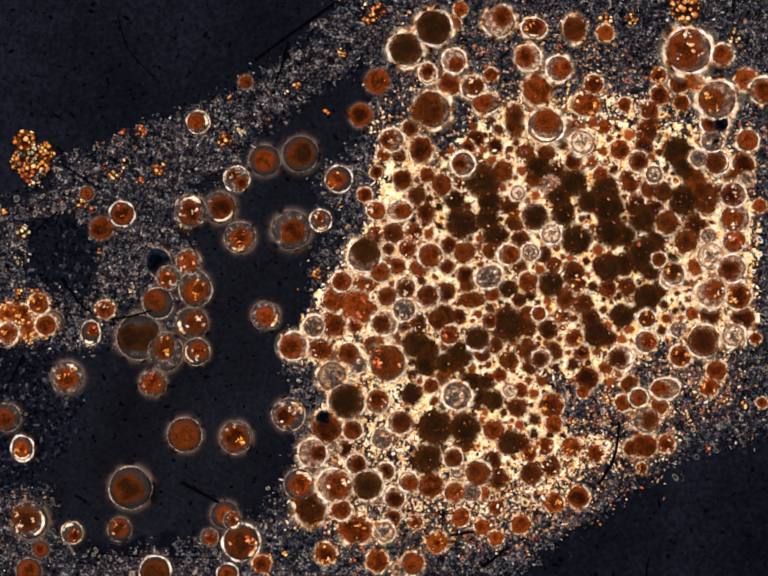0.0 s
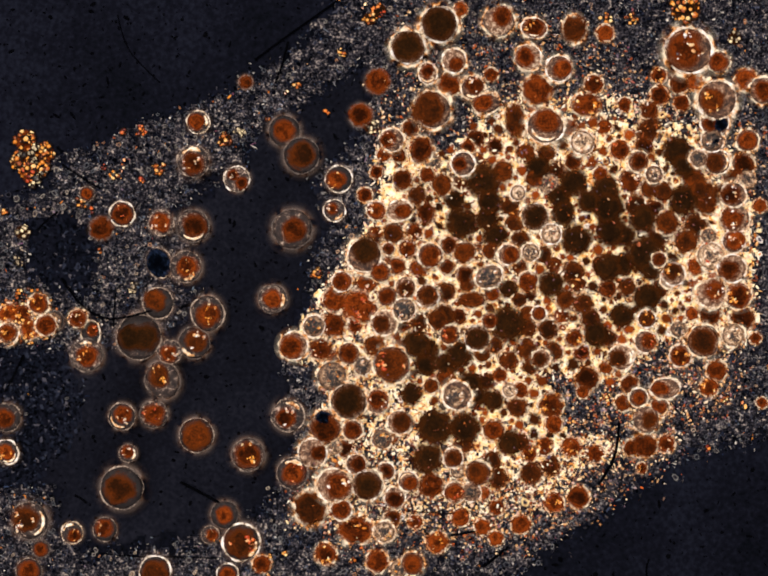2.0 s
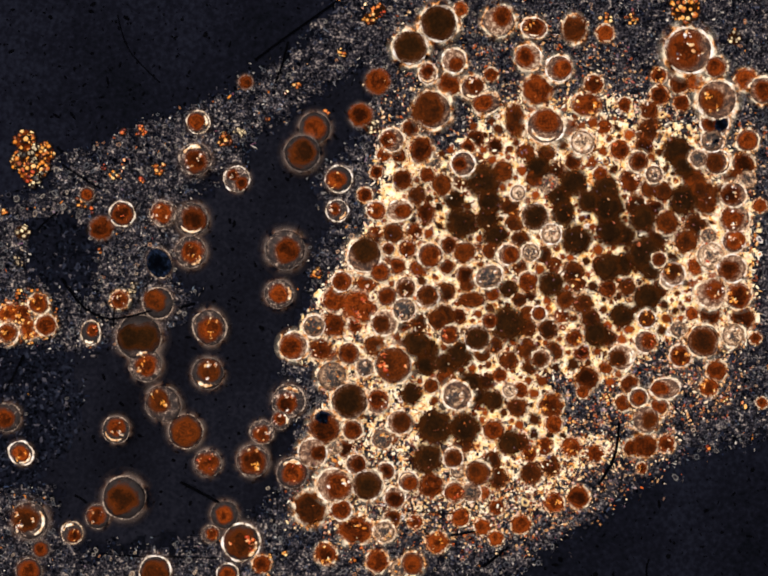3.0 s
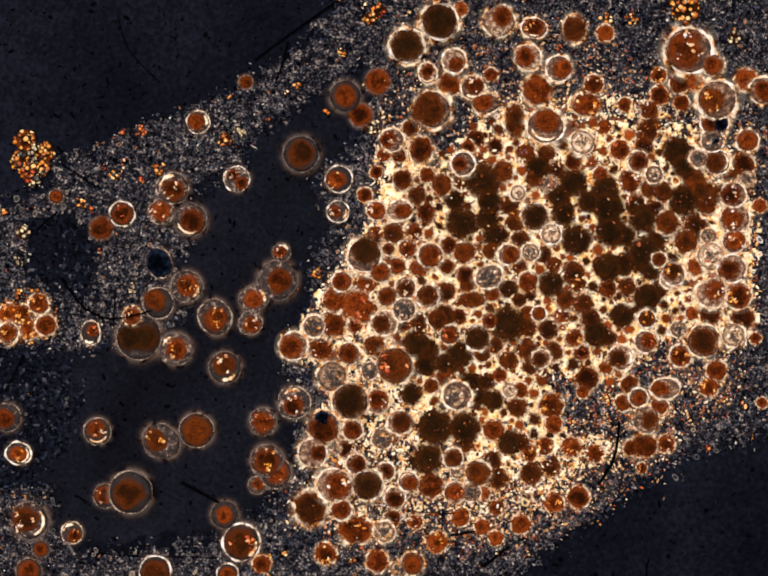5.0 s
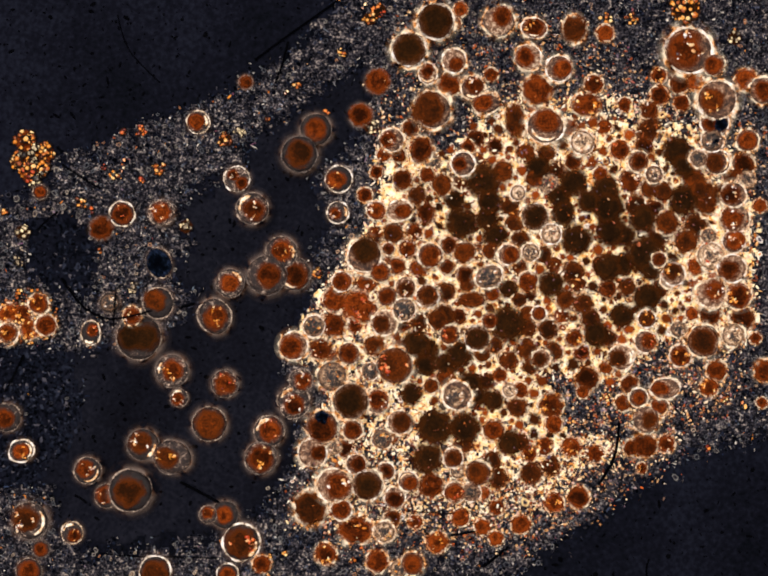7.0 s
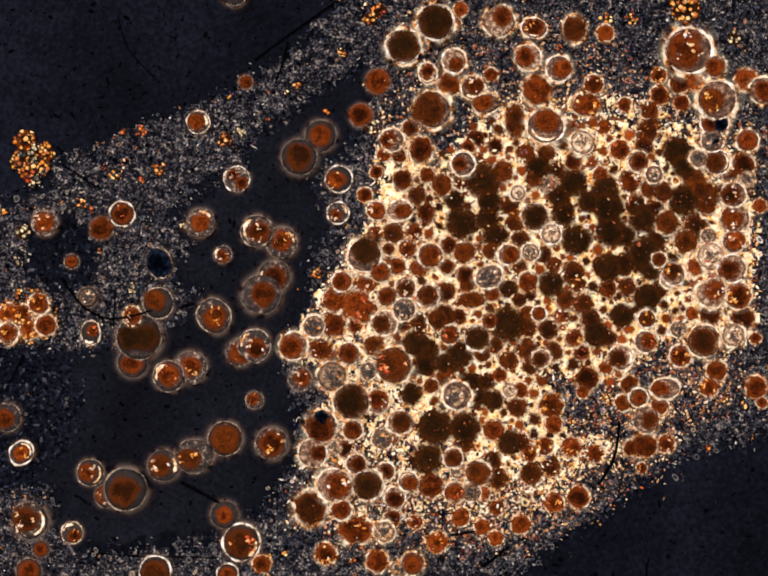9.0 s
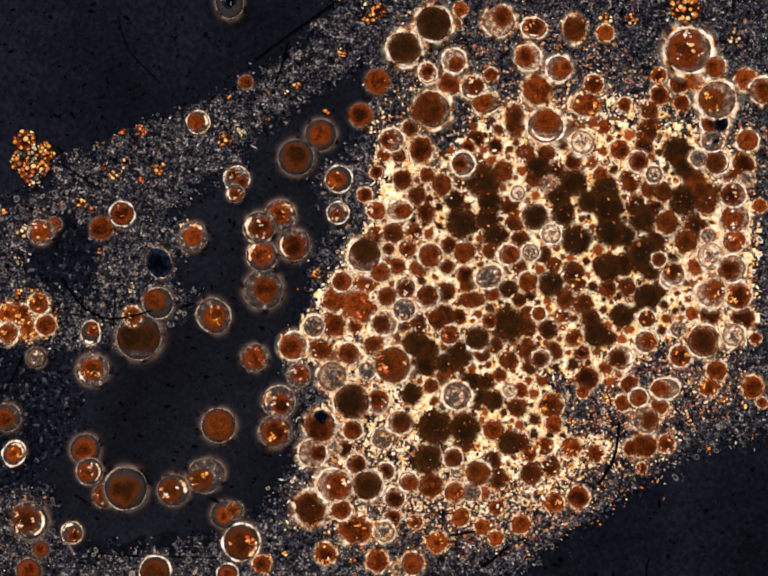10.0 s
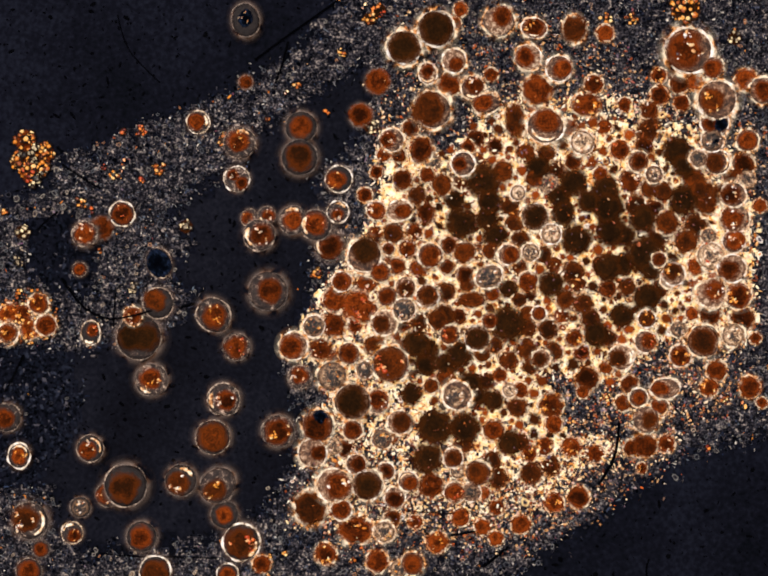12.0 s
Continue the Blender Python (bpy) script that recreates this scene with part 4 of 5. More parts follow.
cell(1040, 903, 23, "k")
cell(1064, 902, 17, "d")
cell(945, 906, 20, "d")
cell(925, 935, 20, "d", 2, 0.8)
cell(1005, 940, 20, "d")
cell(975, 965, 24, "d", 1, 0.9)
cell(1014, 976, 22, "d")
cell(935, 962, 15, "c", 1, 0.7)
cell(928, 1005, 21, "b", 2, 0.85, gran="red", arc=244)
cell(962, 1004, 20, "c", 2, 0.5)
cell(986, 1007, 14, "o")
cell(1084, 966, 24, "d")
cell(1124, 951, 20, "d")
cell(1110, 910, 18, "b", gran="gold")
cell(1080, 925, 16, "o", gran="gold")
cell(1130, 866, 18, "o")
cell(1166, 912, 20, "o", gran="gold")
cell(1014, 1036, 16, "o")
cell(940, 1056, 18, "o")
cell(985, 1075, 16, "o")
cell(1012, 1098, 15, "o")
cell(1063, 1070, 19, "o")
cell(1130, 1025, 20, "o", gran="gold")
cell(1180, 1015, 22, "o")
cell(1215, 926, 19, "o")
cell(1315, 908, 25, "b")
cell(1288, 914, 16, "b")
cell(1359, 906, 18, "o", gran="pale")
cell(1310, 955, 11, "o", gran="gold")

# small cells deeper in the clump, in the gaps between the others
fill = np.random.default_rng(5)
spots, tries = np.array(TAKEN, float), np.stack([fill.uniform(600, 1540, 12000), fill.uniform(200, 1060, 12000), np.concatenate([fill.uniform(9, 16, 4000), fill.uniform(5, 10, 8000)])], 1)
tries = tries[inside(CLUMP, tries[:, 0], tries[:, 1]) & (np.hypot((tries[:, 0] - 1120) / 420, (tries[:, 1] - 560) / 400) < 0.85)]
for a, d, r in tries:
    if (np.hypot(spots[:, 0] - a, spots[:, 1] - d) > 0.9 * (r + spots[:, 2])).all():
        spots = np.vstack([spots, (a, d, r)])
found = spots[len(TAKEN):]
tagged(new("deep_cells", lumps("deep_cells", *at(found[:, 0], found[:, 1], 0.020)[:2], 0.018 + fill.uniform(0, 0.004, len(found)), found[:, 2] / 1000 * 1.15, DEEP)),
       "small brown cells deep in the gaps of the clump", "cells", kind="stuff")
# ---- cells and granules of the open channel that stay in place ----
cell(405, 250, 23, "o", 2, 0.78, 0.15, 170, loose=True, arc=10)
cell(250, 437, 25, "o", 2, 0.84, gran="red", loose=True, label="orange-brown cell with bright cream rim among debris")
cell(207, 466, 23, "b", loose=True, label="soft reddish-brown cell without rim among debris")
cell(285, 688, 46, "k", 1, 0.64, 0.32, 180, loose=True, body2=("k", 0.66, 0.32, 0), label="large pale-rimmed cell with two dark brown bodies")
cell(186, 680, 22, "o", 2, 0.6, 0.32, 60, gran="red", wide=0.88, loose=True, arc=-100)
cell(148, 1087, 22, "o", 2, 0.66, 0.3, -50, gran="gold", loose=True, arc=120)
cell(62, 1062, 38, "d", 1, 0.76, 0.2, 150, gran="pale", loose=True, arc=-15)
cell(14, 852, 29, "b", 1, 0.75, 0.1, 180, loose=True)
cell(494, 1106, 38, "d", 2, 0.84, gran="red", loose=True, arc=-30)
cell(459, 1050, 28, "o", 1, 0.66, loose=True)
cell(318, 1166, 32, "d", 2, 0.85, loose=True)
cell(324, 619, 31, "d", 1, 0.74, 0.28, 130, loose=True)
cell(326, 537, 27, "n", 1, 0.92, wide=0.88, turn=15, loose=True, label="dark blue-black oval cell with a faint grey rim")
cell(484, 366, 26, "o", 2, 0.5, 0.4, 130, gran="pale", loose=True, body2=("o", 0.55, 0.5, -40), label="pale-rimmed cell with two orange bodies and bright grains")
cell(84, 1120, 17, "o", 1, 0.85, loose=True)
cell(60, 1165, 26, "o", 1, 0.85, loose=True)
cell(465, 1172, 22, "o", 2, 0.8, loose=True)
cell(48, 642, 20, "o", gran="gold")
cell(80, 620, 20, "o", 2, 0.85, gran="gold")
cell(95, 664, 21, "o", 2, 0.85)
cell(62, 672, 19, "o", gran="gold")
cell(18, 680, 21, "o", 2, 0.75, gran="gold")
cell(18, 640, 20, "o", gran="gold")
cell(535, 1150, 18, "o")
cell(770, 1145, 22, "o")
cell(842, 1150, 23, "b", 1, 0.8)
cell(815, 1160, 18, "c", 1, 0.8, gran="gold")
cell(940, 20, 14, "o")
cell(1555, 822, 11, "o")


def pile(px, py, r, kind, count, label, rough=1.0, heap=0.4, jelly="k"):
    """A heap of round granules."""
    q = random.Random(int(px * 7 + py))
    base = new("granule_heap")
    base.matrix_basis = Matrix.Translation(at(px, py, 0.004))
    if r > 13 and jelly:
        part("jelly", BODIES[jelly][1], base, Matrix.Translation((0, 0, 0.003)) @ Matrix.Diagonal((r / 1000, r / 1000, r / 2600, 1)))
    for _ in range(int(count * 1.6)):
        a, d = q.uniform(0, 6.283), math.sqrt(q.random())
        s = q.uniform(0.0017, 0.0037) * rough
        seat = Matrix.Translation((d * r / 1000 * math.cos(a), d * r / 1000 * math.sin(a), s * 0.6 + heap * r / 1000 * (1 - d * d))) @ Matrix.Diagonal((s * q.uniform(0.8, 1.5), s, s * 0.8, 1)) @ pose(0, 0, 0, 0, 0, q.uniform(0, 180))
        drop = part("granule", DROPS[kind][q.randrange(4)], base, seat)
        # painted dark edge, as refraction would draw it
        part("hull", OUTLINES[q.randrange(3)], drop, Matrix.Diagonal((1.08, 1.08, 1, 1)))
    return tagged(base, label, "granules", "granule heaps")


DROPS = {}
for kind in GLOW:
    DROPS[kind] = []
    for i in range(4):
        DROPS[kind].append(mesh_of("granule", blob(i + 70, 2, 0.2, 0.8), GRAIN[kind]))
OUTLINES = [mesh_of("hull", ring(i + 9, 0.34, 0.8, 16, 6), OUTLINE) for i in range(3)]
for px, py, r, kind, many in ((52, 287, 22, "gold", 18), (90, 312, 20, "gold", 20), (42, 328, 19, "gold", 16), (62, 350, 22, "red", 12), (60, 346, 21, "gold", 18), (88, 340, 17, "gold", 12)):
    pile(px, py, r, kind, many, "round lobe of a heap of golden and orange granules on debris", 1.25, jelly="o")
for px, py in ((66, 314), (73, 301), (70, 327), (44, 316), (78, 365), (68, 375), (90, 352)):
    pile(px, py, 7, "pale", 5, "few cream granules between the lobes of a golden heap", 1.3, 2.0)
pile(60, 645, 58, "gold", 110, "loose golden granules over a group of pale cells", 0.9, 0.3, "")
pile(50, 655, 50, "pale", 40, "loose pale granules over a group of pale cells", 0.8, 0.3, "")
pile(1400, 18, 30, "gold", 30, "heap of golden granules among grey debris", 1.5)
pile(1288, 40, 13, "gold", 9, "small heap of golden granules")
pile(1236, 40, 13, "gold", 9, "small heap of golden granules")
pile(1500, 78, 14, "pale", 7, "small heap of pale granules")
pile(697, 108, 9, "gold", 6, "small heap of golden granules")
pile(757, 258, 15, "pale", 11, "small heap of rosy pale granules beside a cell")
pile(666, 228, 6, "red", 3, "tiny heap of red granules")
pile(755, 38, 14, "gold", 9, "small heap of golden granules")
pile(775, 22, 14, "red", 9, "small heap of red granules")
pile(646, 560, 12, "gold", 12, "small heap of golden granules beside the clump")
pile(326, 344, 13, "gold", 14, "small heap of golden granules among grey debris")
pile(233, 356, 9, "gold", 6, "small heap of golden granules among grey debris")
pile(213, 342, 6, "red", 3, "tiny heap of red granules among grey debris")
pile(250, 268, 6, "red", 4, "tiny heap of red granules among grey debris")
pile(287, 266, 11, "red", 8, "small heap of red granules among grey debris")
pile(290, 368, 6, "red", 3, "tiny heap of red granules among grey debris")
pile(45, 474, 15, "pale", 12, "small heap of pale granules among grey debris")
pile(40, 530, 12, "pale", 6, "small heap of pale granules among grey debris")
pile(274, 588, 11, "pale", 8, "small heap of pale granules among grey debris")
pile(205, 512, 5, "gold", 3, "tiny heap of golden granules among grey debris")
pile(380, 462, 14, "pale", 8, "small heap of pale granules among grey debris")
pile(165, 416, 12, "gold", 6, "small heap of golden granules among grey debris")
pile(188, 428, 6, "red", 3, "tiny heap of red granules among grey debris")
pile(9, 432, 7, "gold", 4, "tiny heap of golden granules among grey debris")
pile(460, 285, 14, "gold", 12, "small heap of golden granules among grey debris")
pile(488, 272, 12, "pale", 9, "small heap of pale granules among grey debris")
pile(545, 242, 6, "gold", 3, "tiny heap of golden granules among grey debris")
pile(606, 174, 6, "gold", 4, "tiny heap of golden granules among grey debris")
pile(1235, 815, 13, "gold", 10, "small heap of golden granules beside the clump")
pile(1475, 812, 10, "gold", 6, "small heap of golden granules among grey debris")
pile(1445, 915, 5, "red", 2, "tiny heap of red granules on the dark slide")
pile(582, 1128, 5, "gold", 3, "tiny heap of golden granules among grey debris")
pile(720, 1145, 6, "gold", 4, "tiny heap of golden granules among grey debris")

# ---- drifting cells ----
D = {}
D["big_dark"] = cell(885, 58, 36, "k", 2, 0.93, label="large black-brown cell with a bright thin rim")
D["dark_mate"] = cell(828, 102, 34, "k", 2, 0.92, label="large black-brown cell touching a bigger one")
D["rover"] = cell(1475, 112, 21, "o", 1, 0.8, 0.1, 200, label="orange-brown cell with a grey rim beside a large cell")
D["late"] = cell(1620, 760, 22, "o", 0)
D["blue"] = cell(757, 758, 18, "c", 2, 0.8, gran="pale", label="small clear cell with a bright rim in the clump")
D["tail"] = cell(660, 870, 31, "b", 1, 0.82, 0.18, -80, body2=("n", 0.5, 0.5, 110))
D["dome"] = cell(716, 818, 35, "k", 1, 0.94)
D["drum"] = cell(806, 745, 35, "d", 1, 0.88, gran="red")
D["top"] = cell(614, 315, 36, "d", 1, 0.8, loose=True)
D["riser"] = cell(541, 328, 32, "b", 1, 0.75, loose=True)
D["eye"] = cell(595, 470, 40, "b", 1, 0.66, 0.08, -40, loose=True)
D["spot"] = cell(655, 450, 22, "o", 2, 0.6, 0.25, 120, gran="pale", loose=True, arc=-80)
D["u1"] = cell(390, 430, 32, "b", 1, 0.75, 0.15, -100, gran="pale", loose=True, arc=80)
D["u2"] = cell(450, 425, 33, "b", 1, 0.78, 0.1, 30, loose=True, arc=-60)
D["u3"] = cell(490, 485, 32, "o", 1, 0.72, 0.12, -30, gran="gold", loose=True, arc=-100)
D["soft"] = cell(543, 645, 29, "o", 1, 0.7, loose=True, arc=-30)
D["swift"] = cell(470, 1065, 18, "o", 1, 0.75, 0.2, 60, gran="pale", loose=True, arc=-60)
D["hop"] = cell(345, 567, 24, "o", 1, 0.75, 0.15, 200, gran="pale", loose=True)
D["k"] = cell(415, 1100, 18, "o", 1, 0.75, 0.2, -50, gran="gold", loose=True)
D["l1"] = cell(378, 887, 35, "d", 1, 0.88, loose=True)
D["l2"] = cell(482, 893, 33, "b", 1, 0.85, gran="gold", loose=True)
D["l3"] = cell(268, 995, 43, "d", 1, 0.76, 0.1, 190, loose=True, label="large brown cell with a wide pale grey rim")
D["l3b"] = cell(245, 1082, 24, "o", 1, 0.8, 0.15, 100, gran="pale", loose=True)
D["l4"] = cell(590, 846, 33, "o", 1, 0.66, 0.15, 200, gran="pale", loose=True, arc=40)
D["l5"] = cell(340, 718, 36, "d", 1, 0.66, 0.25, 110, gran="gold", wide=0.92, loose=True)
D["l6"] = cell(402, 718, 27, "o", 1, 0.7, 0.2, 20, gran="pale", loose=True, arc=200)
D["l7"] = cell(313, 782, 28, "b", 1, 0.84, gran="red", loose=True)
D["l8"] = cell(393, 660, 32, "d", 1, 0.74, 0.18, 10, gran="pale", loose=True, arc=200)
D["l9"] = cell(400, 590, 34, "b", 1, 0.74, 0.1, -80, gran="gold", wide=0.92, loose=True)
D["l10"] = cell(385, 535, 26, "o", 1, 0.82, gran="pale", loose=True)
D["l11"] = cell(138, 770, 33, "o", 1, 0.7, 0.1, -60, gran="gold", loose=True, arc=60)
D["l12"] = cell(300, 672, 31, "o", 1, 0.78, loose=True)
D["l13"] = cell(612, 988, 31, "o", 1, 0.78, 0.1, 0, gran="red", loose=True, arc=60)
D["e1"] = cell(47, 915, 24, "o", 2, 0.72, gran="gold", wide=0.93, loose=True, arc=-90)
D["s1"] = cell(215, 632, 18, "o", 1, 0.9, gran="pale", arc=40)
D["m"] = cell(110, 655, 21, "c", 1, 0.75, gran="pale", loose=True)
D["n"] = cell(178, 395, 15, "o", 1, 0.85, loose=True)
D["q"] = cell(475, -60, 31, "n", 1, 0.5, 0.1, 80, gran="pale", wide=0.9, loose=True, label="oval clear grey cell with a pale rim and dark core")
for i, ob in enumerate(D.values()):
    if i > 7:
        ob["half"] = 0.008 + 0.0012 * (i * 7 % 30)
D["l12"]["half"] = 0.001


def drift(ob, spin, *rows):
    """The poses of a drifting cell: seconds and its pixel in the camera's view; spin: degrees a second."""
    turn = math.degrees(ob.matrix_basis.to_euler().z)
    return [(t, Matrix.Translation(at(x, y, ob["half"])) @ pose(0, 0, 0, 0, 0, turn + spin * t)) for t, x, y in rows]


def motions():
    def go(key, spin, *rows):
        walk(D[key], drift(D[key], spin, *rows))

    go("big_dark", 0, (0, 885, 58), (1.5, 898, 52), (2.5, 895, 50), (5.5, 897, 45), (6.5, 890, 45), (9.5, 888, 48), (10.5, 882, 52), (12, 890, 60))
    go("dark_mate", 0, (0, 828, 102), (1.5, 828, 97), (2.5, 838, 98), (5.5, 830, 95), (6.5, 836, 103), (9.5, 823, 95), (10.5, 828, 105), (12, 825, 98))
    go("top", 6, (0, 614, 315), (1, 621, 312), (2, 616, 318), (2.5, 615, 318), (3.2, 618, 312), (4.8, 615, 315), (6, 616, 314), (7, 612, 315), (8.8, 612, 320),
       (9.5, 607, 323), (10, 605, 322), (10.5, 608, 318), (11, 604, 328), (11.5, 609, 325), (12, 612, 322))
    go("riser", -8, (0, 541, 328), (0.2, 537, 322), (0.5, 540, 305), (0.7, 555, 297), (1, 563, 282), (1.5, 570, 277), (2, 581, 268), (2.5, 585, 262), (2.7, 605, 260), (3, 643, 262),
       (3.2, 657, 250), (4.8, 708, 200), (5.5, 683, 192), (6, 665, 205), (6.5, 650, 212), (6.7, 635, 240), (7, 645, 265), (7.2, 653, 270), (8.8, 655, 278), (9.5, 653, 277),
       (10.5, 657, 275), (11, 655, 280), (11.5, 640, 268), (12, 615, 260))
    go("eye", 5, (0, 595, 470), (1, 595, 470), (2, 597, 468), (2.5, 592, 482), (3, 583, 510), (3.2, 583, 515), (4.8, 565, 570), (5, 567, 572), (5.5, 557, 552), (6, 550, 552), (6.5, 548, 545),
       (7, 545, 562), (7.2, 542, 565), (8.8, 533, 605), (9.2, 535, 595), (9.5, 537, 592), (10.5, 540, 592), (11, 545, 595), (11.5, 540, 590), (12, 548, 595))
    go("rover", 4, (0, 1475, 112), (1.5, 1470, 120), (3, 1462, 137), (6, 1456, 132), (9, 1460, 136), (12, 1455, 138))
    go("late", 4, (0, 1640, 745), (4.8, 1600, 745), (6, 1566, 750), (7.2, 1560, 760), (8.8, 1545, 790), (12, 1530, 790))
    go("blue", 2, (0, 731, 744), (3, 745, 750), (6, 757, 758), (9, 752, 757), (12, 745, 755))
    go("tail", -3, (0, 668, 868), (6, 660, 870), (9, 656, 869), (12, 650, 868))
    go("dome", 1, (0, 708, 818), (3, 714, 818), (6, 716, 818), (12, 720, 819))
    go("drum", 2, (0, 791, 739), (3, 803, 744), (6, 806, 745), (12, 797, 742))
    go("spot", 12, (0, 655, 450), (0.5, 672, 438), (1, 670, 430), (1.5, 670, 418), (2, 683, 430), (2.5, 688, 430), (4.8, 690, 432), (9, 690, 435), (12, 690, 433))
    go("u1", 9, (0, 390, 430), (0.5, 382, 405), (0.7, 372, 370), (1, 378, 355), (1.5, 395, 345), (2, 395, 330), (3.2, 400, 325), (4.8, 360, 385), (5.2, 350, 385), (5.5, 372, 398), (5.7, 395, 435),
       (6, 485, 435), (6.2, 517, 418), (6.5, 515, 425), (7.2, 516, 427), (8.8, 520, 485), (9, 525, 472), (9.5, 530, 465), (10.5, 530, 465), (11.5, 530, 465), (12, 530, 480))
    go("u2", -10, (0, 450, 425), (0.5, 415, 440), (1, 400, 450), (1.5, 395, 470), (2, 395, 462), (2.5, 390, 452), (3, 393, 448), (3.2, 385, 475), (4.8, 380, 435), (5, 390, 450), (5.2, 405, 475),
       (5.5, 425, 472), (5.7, 437, 480), (6, 505, 505), (6.2, 545, 490), (6.5, 612, 522), (7, 602, 560), (7.2, 600, 562), (8.8, 577, 575), (9, 560, 565), (9.2, 500, 535), (9.5, 438, 572),
       (9.7, 490, 553), (10, 600, 500), (10.2, 660, 460), (10.5, 660, 462), (11, 660, 470), (11.2, 680, 500), (11.5, 672, 490), (12, 675, 500))
    go("u3", 14, (0, 490, 485), (0.2, 463, 472), (0.5, 450, 485), (0.7, 412, 515), (1, 402, 530), (1.5, 380, 555), (2, 380, 545), (2.5, 370, 520), (3, 390, 515), (3.2, 450, 495), (4.8, 395, 590),
       (5.2, 375, 580), (5.5, 380, 585), (6, 365, 565), (6.2, 385, 545), (6.5, 450, 520), (6.7, 535, 490), (7, 575, 515), (7.2, 625, 515), (8.8, 515, 545), (9, 575, 495), (9.2, 590, 467),
       (9.5, 585, 460), (10, 573, 440), (10.2, 598, 385), (10.5, 600, 380), (10.7, 567, 360), (11, 512, 315), (11.2, 490, 300), (11.5, 487, 298), (12, 490, 292))
    go("soft", 10, (0, 543, 645), (0.5, 557, 635), (1, 557, 625), (1.5, 558, 617), (2, 557, 610), (2.5, 560, 603), (3, 570, 600), (3.2, 587, 590), (4.8, 478, 632), (5, 518, 611), (5.5, 523, 610),
       (6, 520, 605), (6.5, 516, 618), (6.7, 492, 592), (7, 470, 578), (7.2, 473, 568), (8.8, 445, 465), (9, 410, 455), (9.5, 405, 472), (10, 395, 483), (10.2, 425, 515), (10.5, 495, 540),
       (10.7, 578, 535), (11, 605, 525), (11.2, 580, 472), (11.5, 578, 466), (11.7, 592, 455), (12, 598, 450))
    go("swift", 25, (0, 475, 1062), (0.5, 482, 1040), (0.7, 500, 1035), (1, 430, 1040), (1.2, 340, 1022), (1.5, 248, 893), (1.7, 283, 915), (2, 262, 925), (2.2, 365, 945), (2.5, 512, 1010),
       (2.7, 555, 967), (3, 573, 858), (3.2, 570, 780), (4.8, 557, 525), (5, 575, 515), (5.2, 603, 485), (5.5, 562, 415), (5.7, 505, 385), (6, 412, 445), (6.2, 340, 450), (6.5, 355, 580),
       (6.7, 378, 615), (7, 366, 812), (7.2, 261, 865), (8.8, 425, 590), (9, 455, 520), (9.2, 475, 470), (9.5, 450, 385), (10, 480, 395), (10.5, 470, 430), (11, 347, 420), (11.2, 340, 428), (11.6, 383, 466), (12, 545, 440))
    go("hop", 20, (0, 345, 567), (0.5, 355, 572), (1, 345, 575), (1.5, 352, 588), (1.7, 352, 640), (2, 347, 718), (2.2, 351, 737), (2.5, 374, 748), (2.7, 393, 836), (3, 535, 882), (3.2, 490, 665),
       (4.8, 490, 650), (5.2, 533, 677), (5.5, 522, 695), (5.7, 526, 716), (6, 582, 770), (6.5, 613, 770), (7.2, 615, 778), (8.8, 614, 775), (10, 610, 766), (12, 612, 770))
    go("k", 20, (0, 428, 1096), (3, 430, 1090), (4.8, 455, 1030), (5, 525, 990), (5.2, 560, 985), (5.5, 592, 918), (5.7, 612, 850), (6, 332, 905), (6.2, 312, 980), (6.5, 332, 1100), (6.7, 330, 1105),
       (7, 425, 1050), (7.2, 487, 960), (8.8, 567, 715), (9, 520, 817), (9.2, 503, 890), (9.5, 475, 920), (9.7, 483, 1002), (10, 480, 1042), (10.2, 525, 932), (10.5, 500, 868), (10.7, 528, 695),
       (11, 487, 600), (11.2, 398, 490), (11.5, 475, 425), (11.7, 465, 465), (12, 510, 445))
    go("l1", 7, (0, 378, 887), (0.5, 372, 890), (1, 385, 880), (1.5, 375, 892), (2, 402, 888), (2.5, 378, 888), (3, 380, 880), (3.2, 375, 875), (4.8, 407, 872), (5, 402, 878), (5.5, 428, 875),
       (5.7, 412, 870), (6, 425, 873), (6.5, 422, 872), (7, 428, 865), (7.2, 425, 885), (8.8, 455, 898), (9, 460, 895), (9.5, 440, 870), (10, 447, 868), (10.2, 435, 850), (10.5, 437, 878),
       (11, 430, 870), (11.5, 440, 872), (12, 435, 892))
    go("l2", -9, (0, 482, 893), (0.5, 500, 900), (1, 505, 910), (1.5, 507, 925), (2, 507, 928), (2.5, 510, 930), (3, 517, 940), (3.2, 530, 940), (4.8, 545, 940), (5.5, 545, 940), (6, 535, 932),
       (6.5, 540, 930), (7, 533, 935), (7.2, 535, 920), (8.8, 550, 905), (9, 555, 905), (9.5, 562, 885), (10.5, 562, 880), (11.5, 565, 875), (12, 568, 880))
    go("l3", 4, (0, 268, 995), (1, 262, 990), (1.5, 257, 988), (2, 250, 995), (2.5, 247, 1000), (3, 255, 1015), (3.2, 260, 1015), (4.8, 268, 1005), (7.2, 268, 1000), (8.8, 258, 998), (10.5, 258, 995), (12, 258, 990))
    go("l3b", 5, (0, 245, 1080), (0.5, 245, 1085), (1, 230, 1090), (1.5, 218, 1085), (2, 215, 1080), (2.5, 205, 1065), (3.2, 200, 1050), (4.8, 215, 1012), (8.8, 218, 1012), (10.5, 212, 1012), (12, 220, 1010))
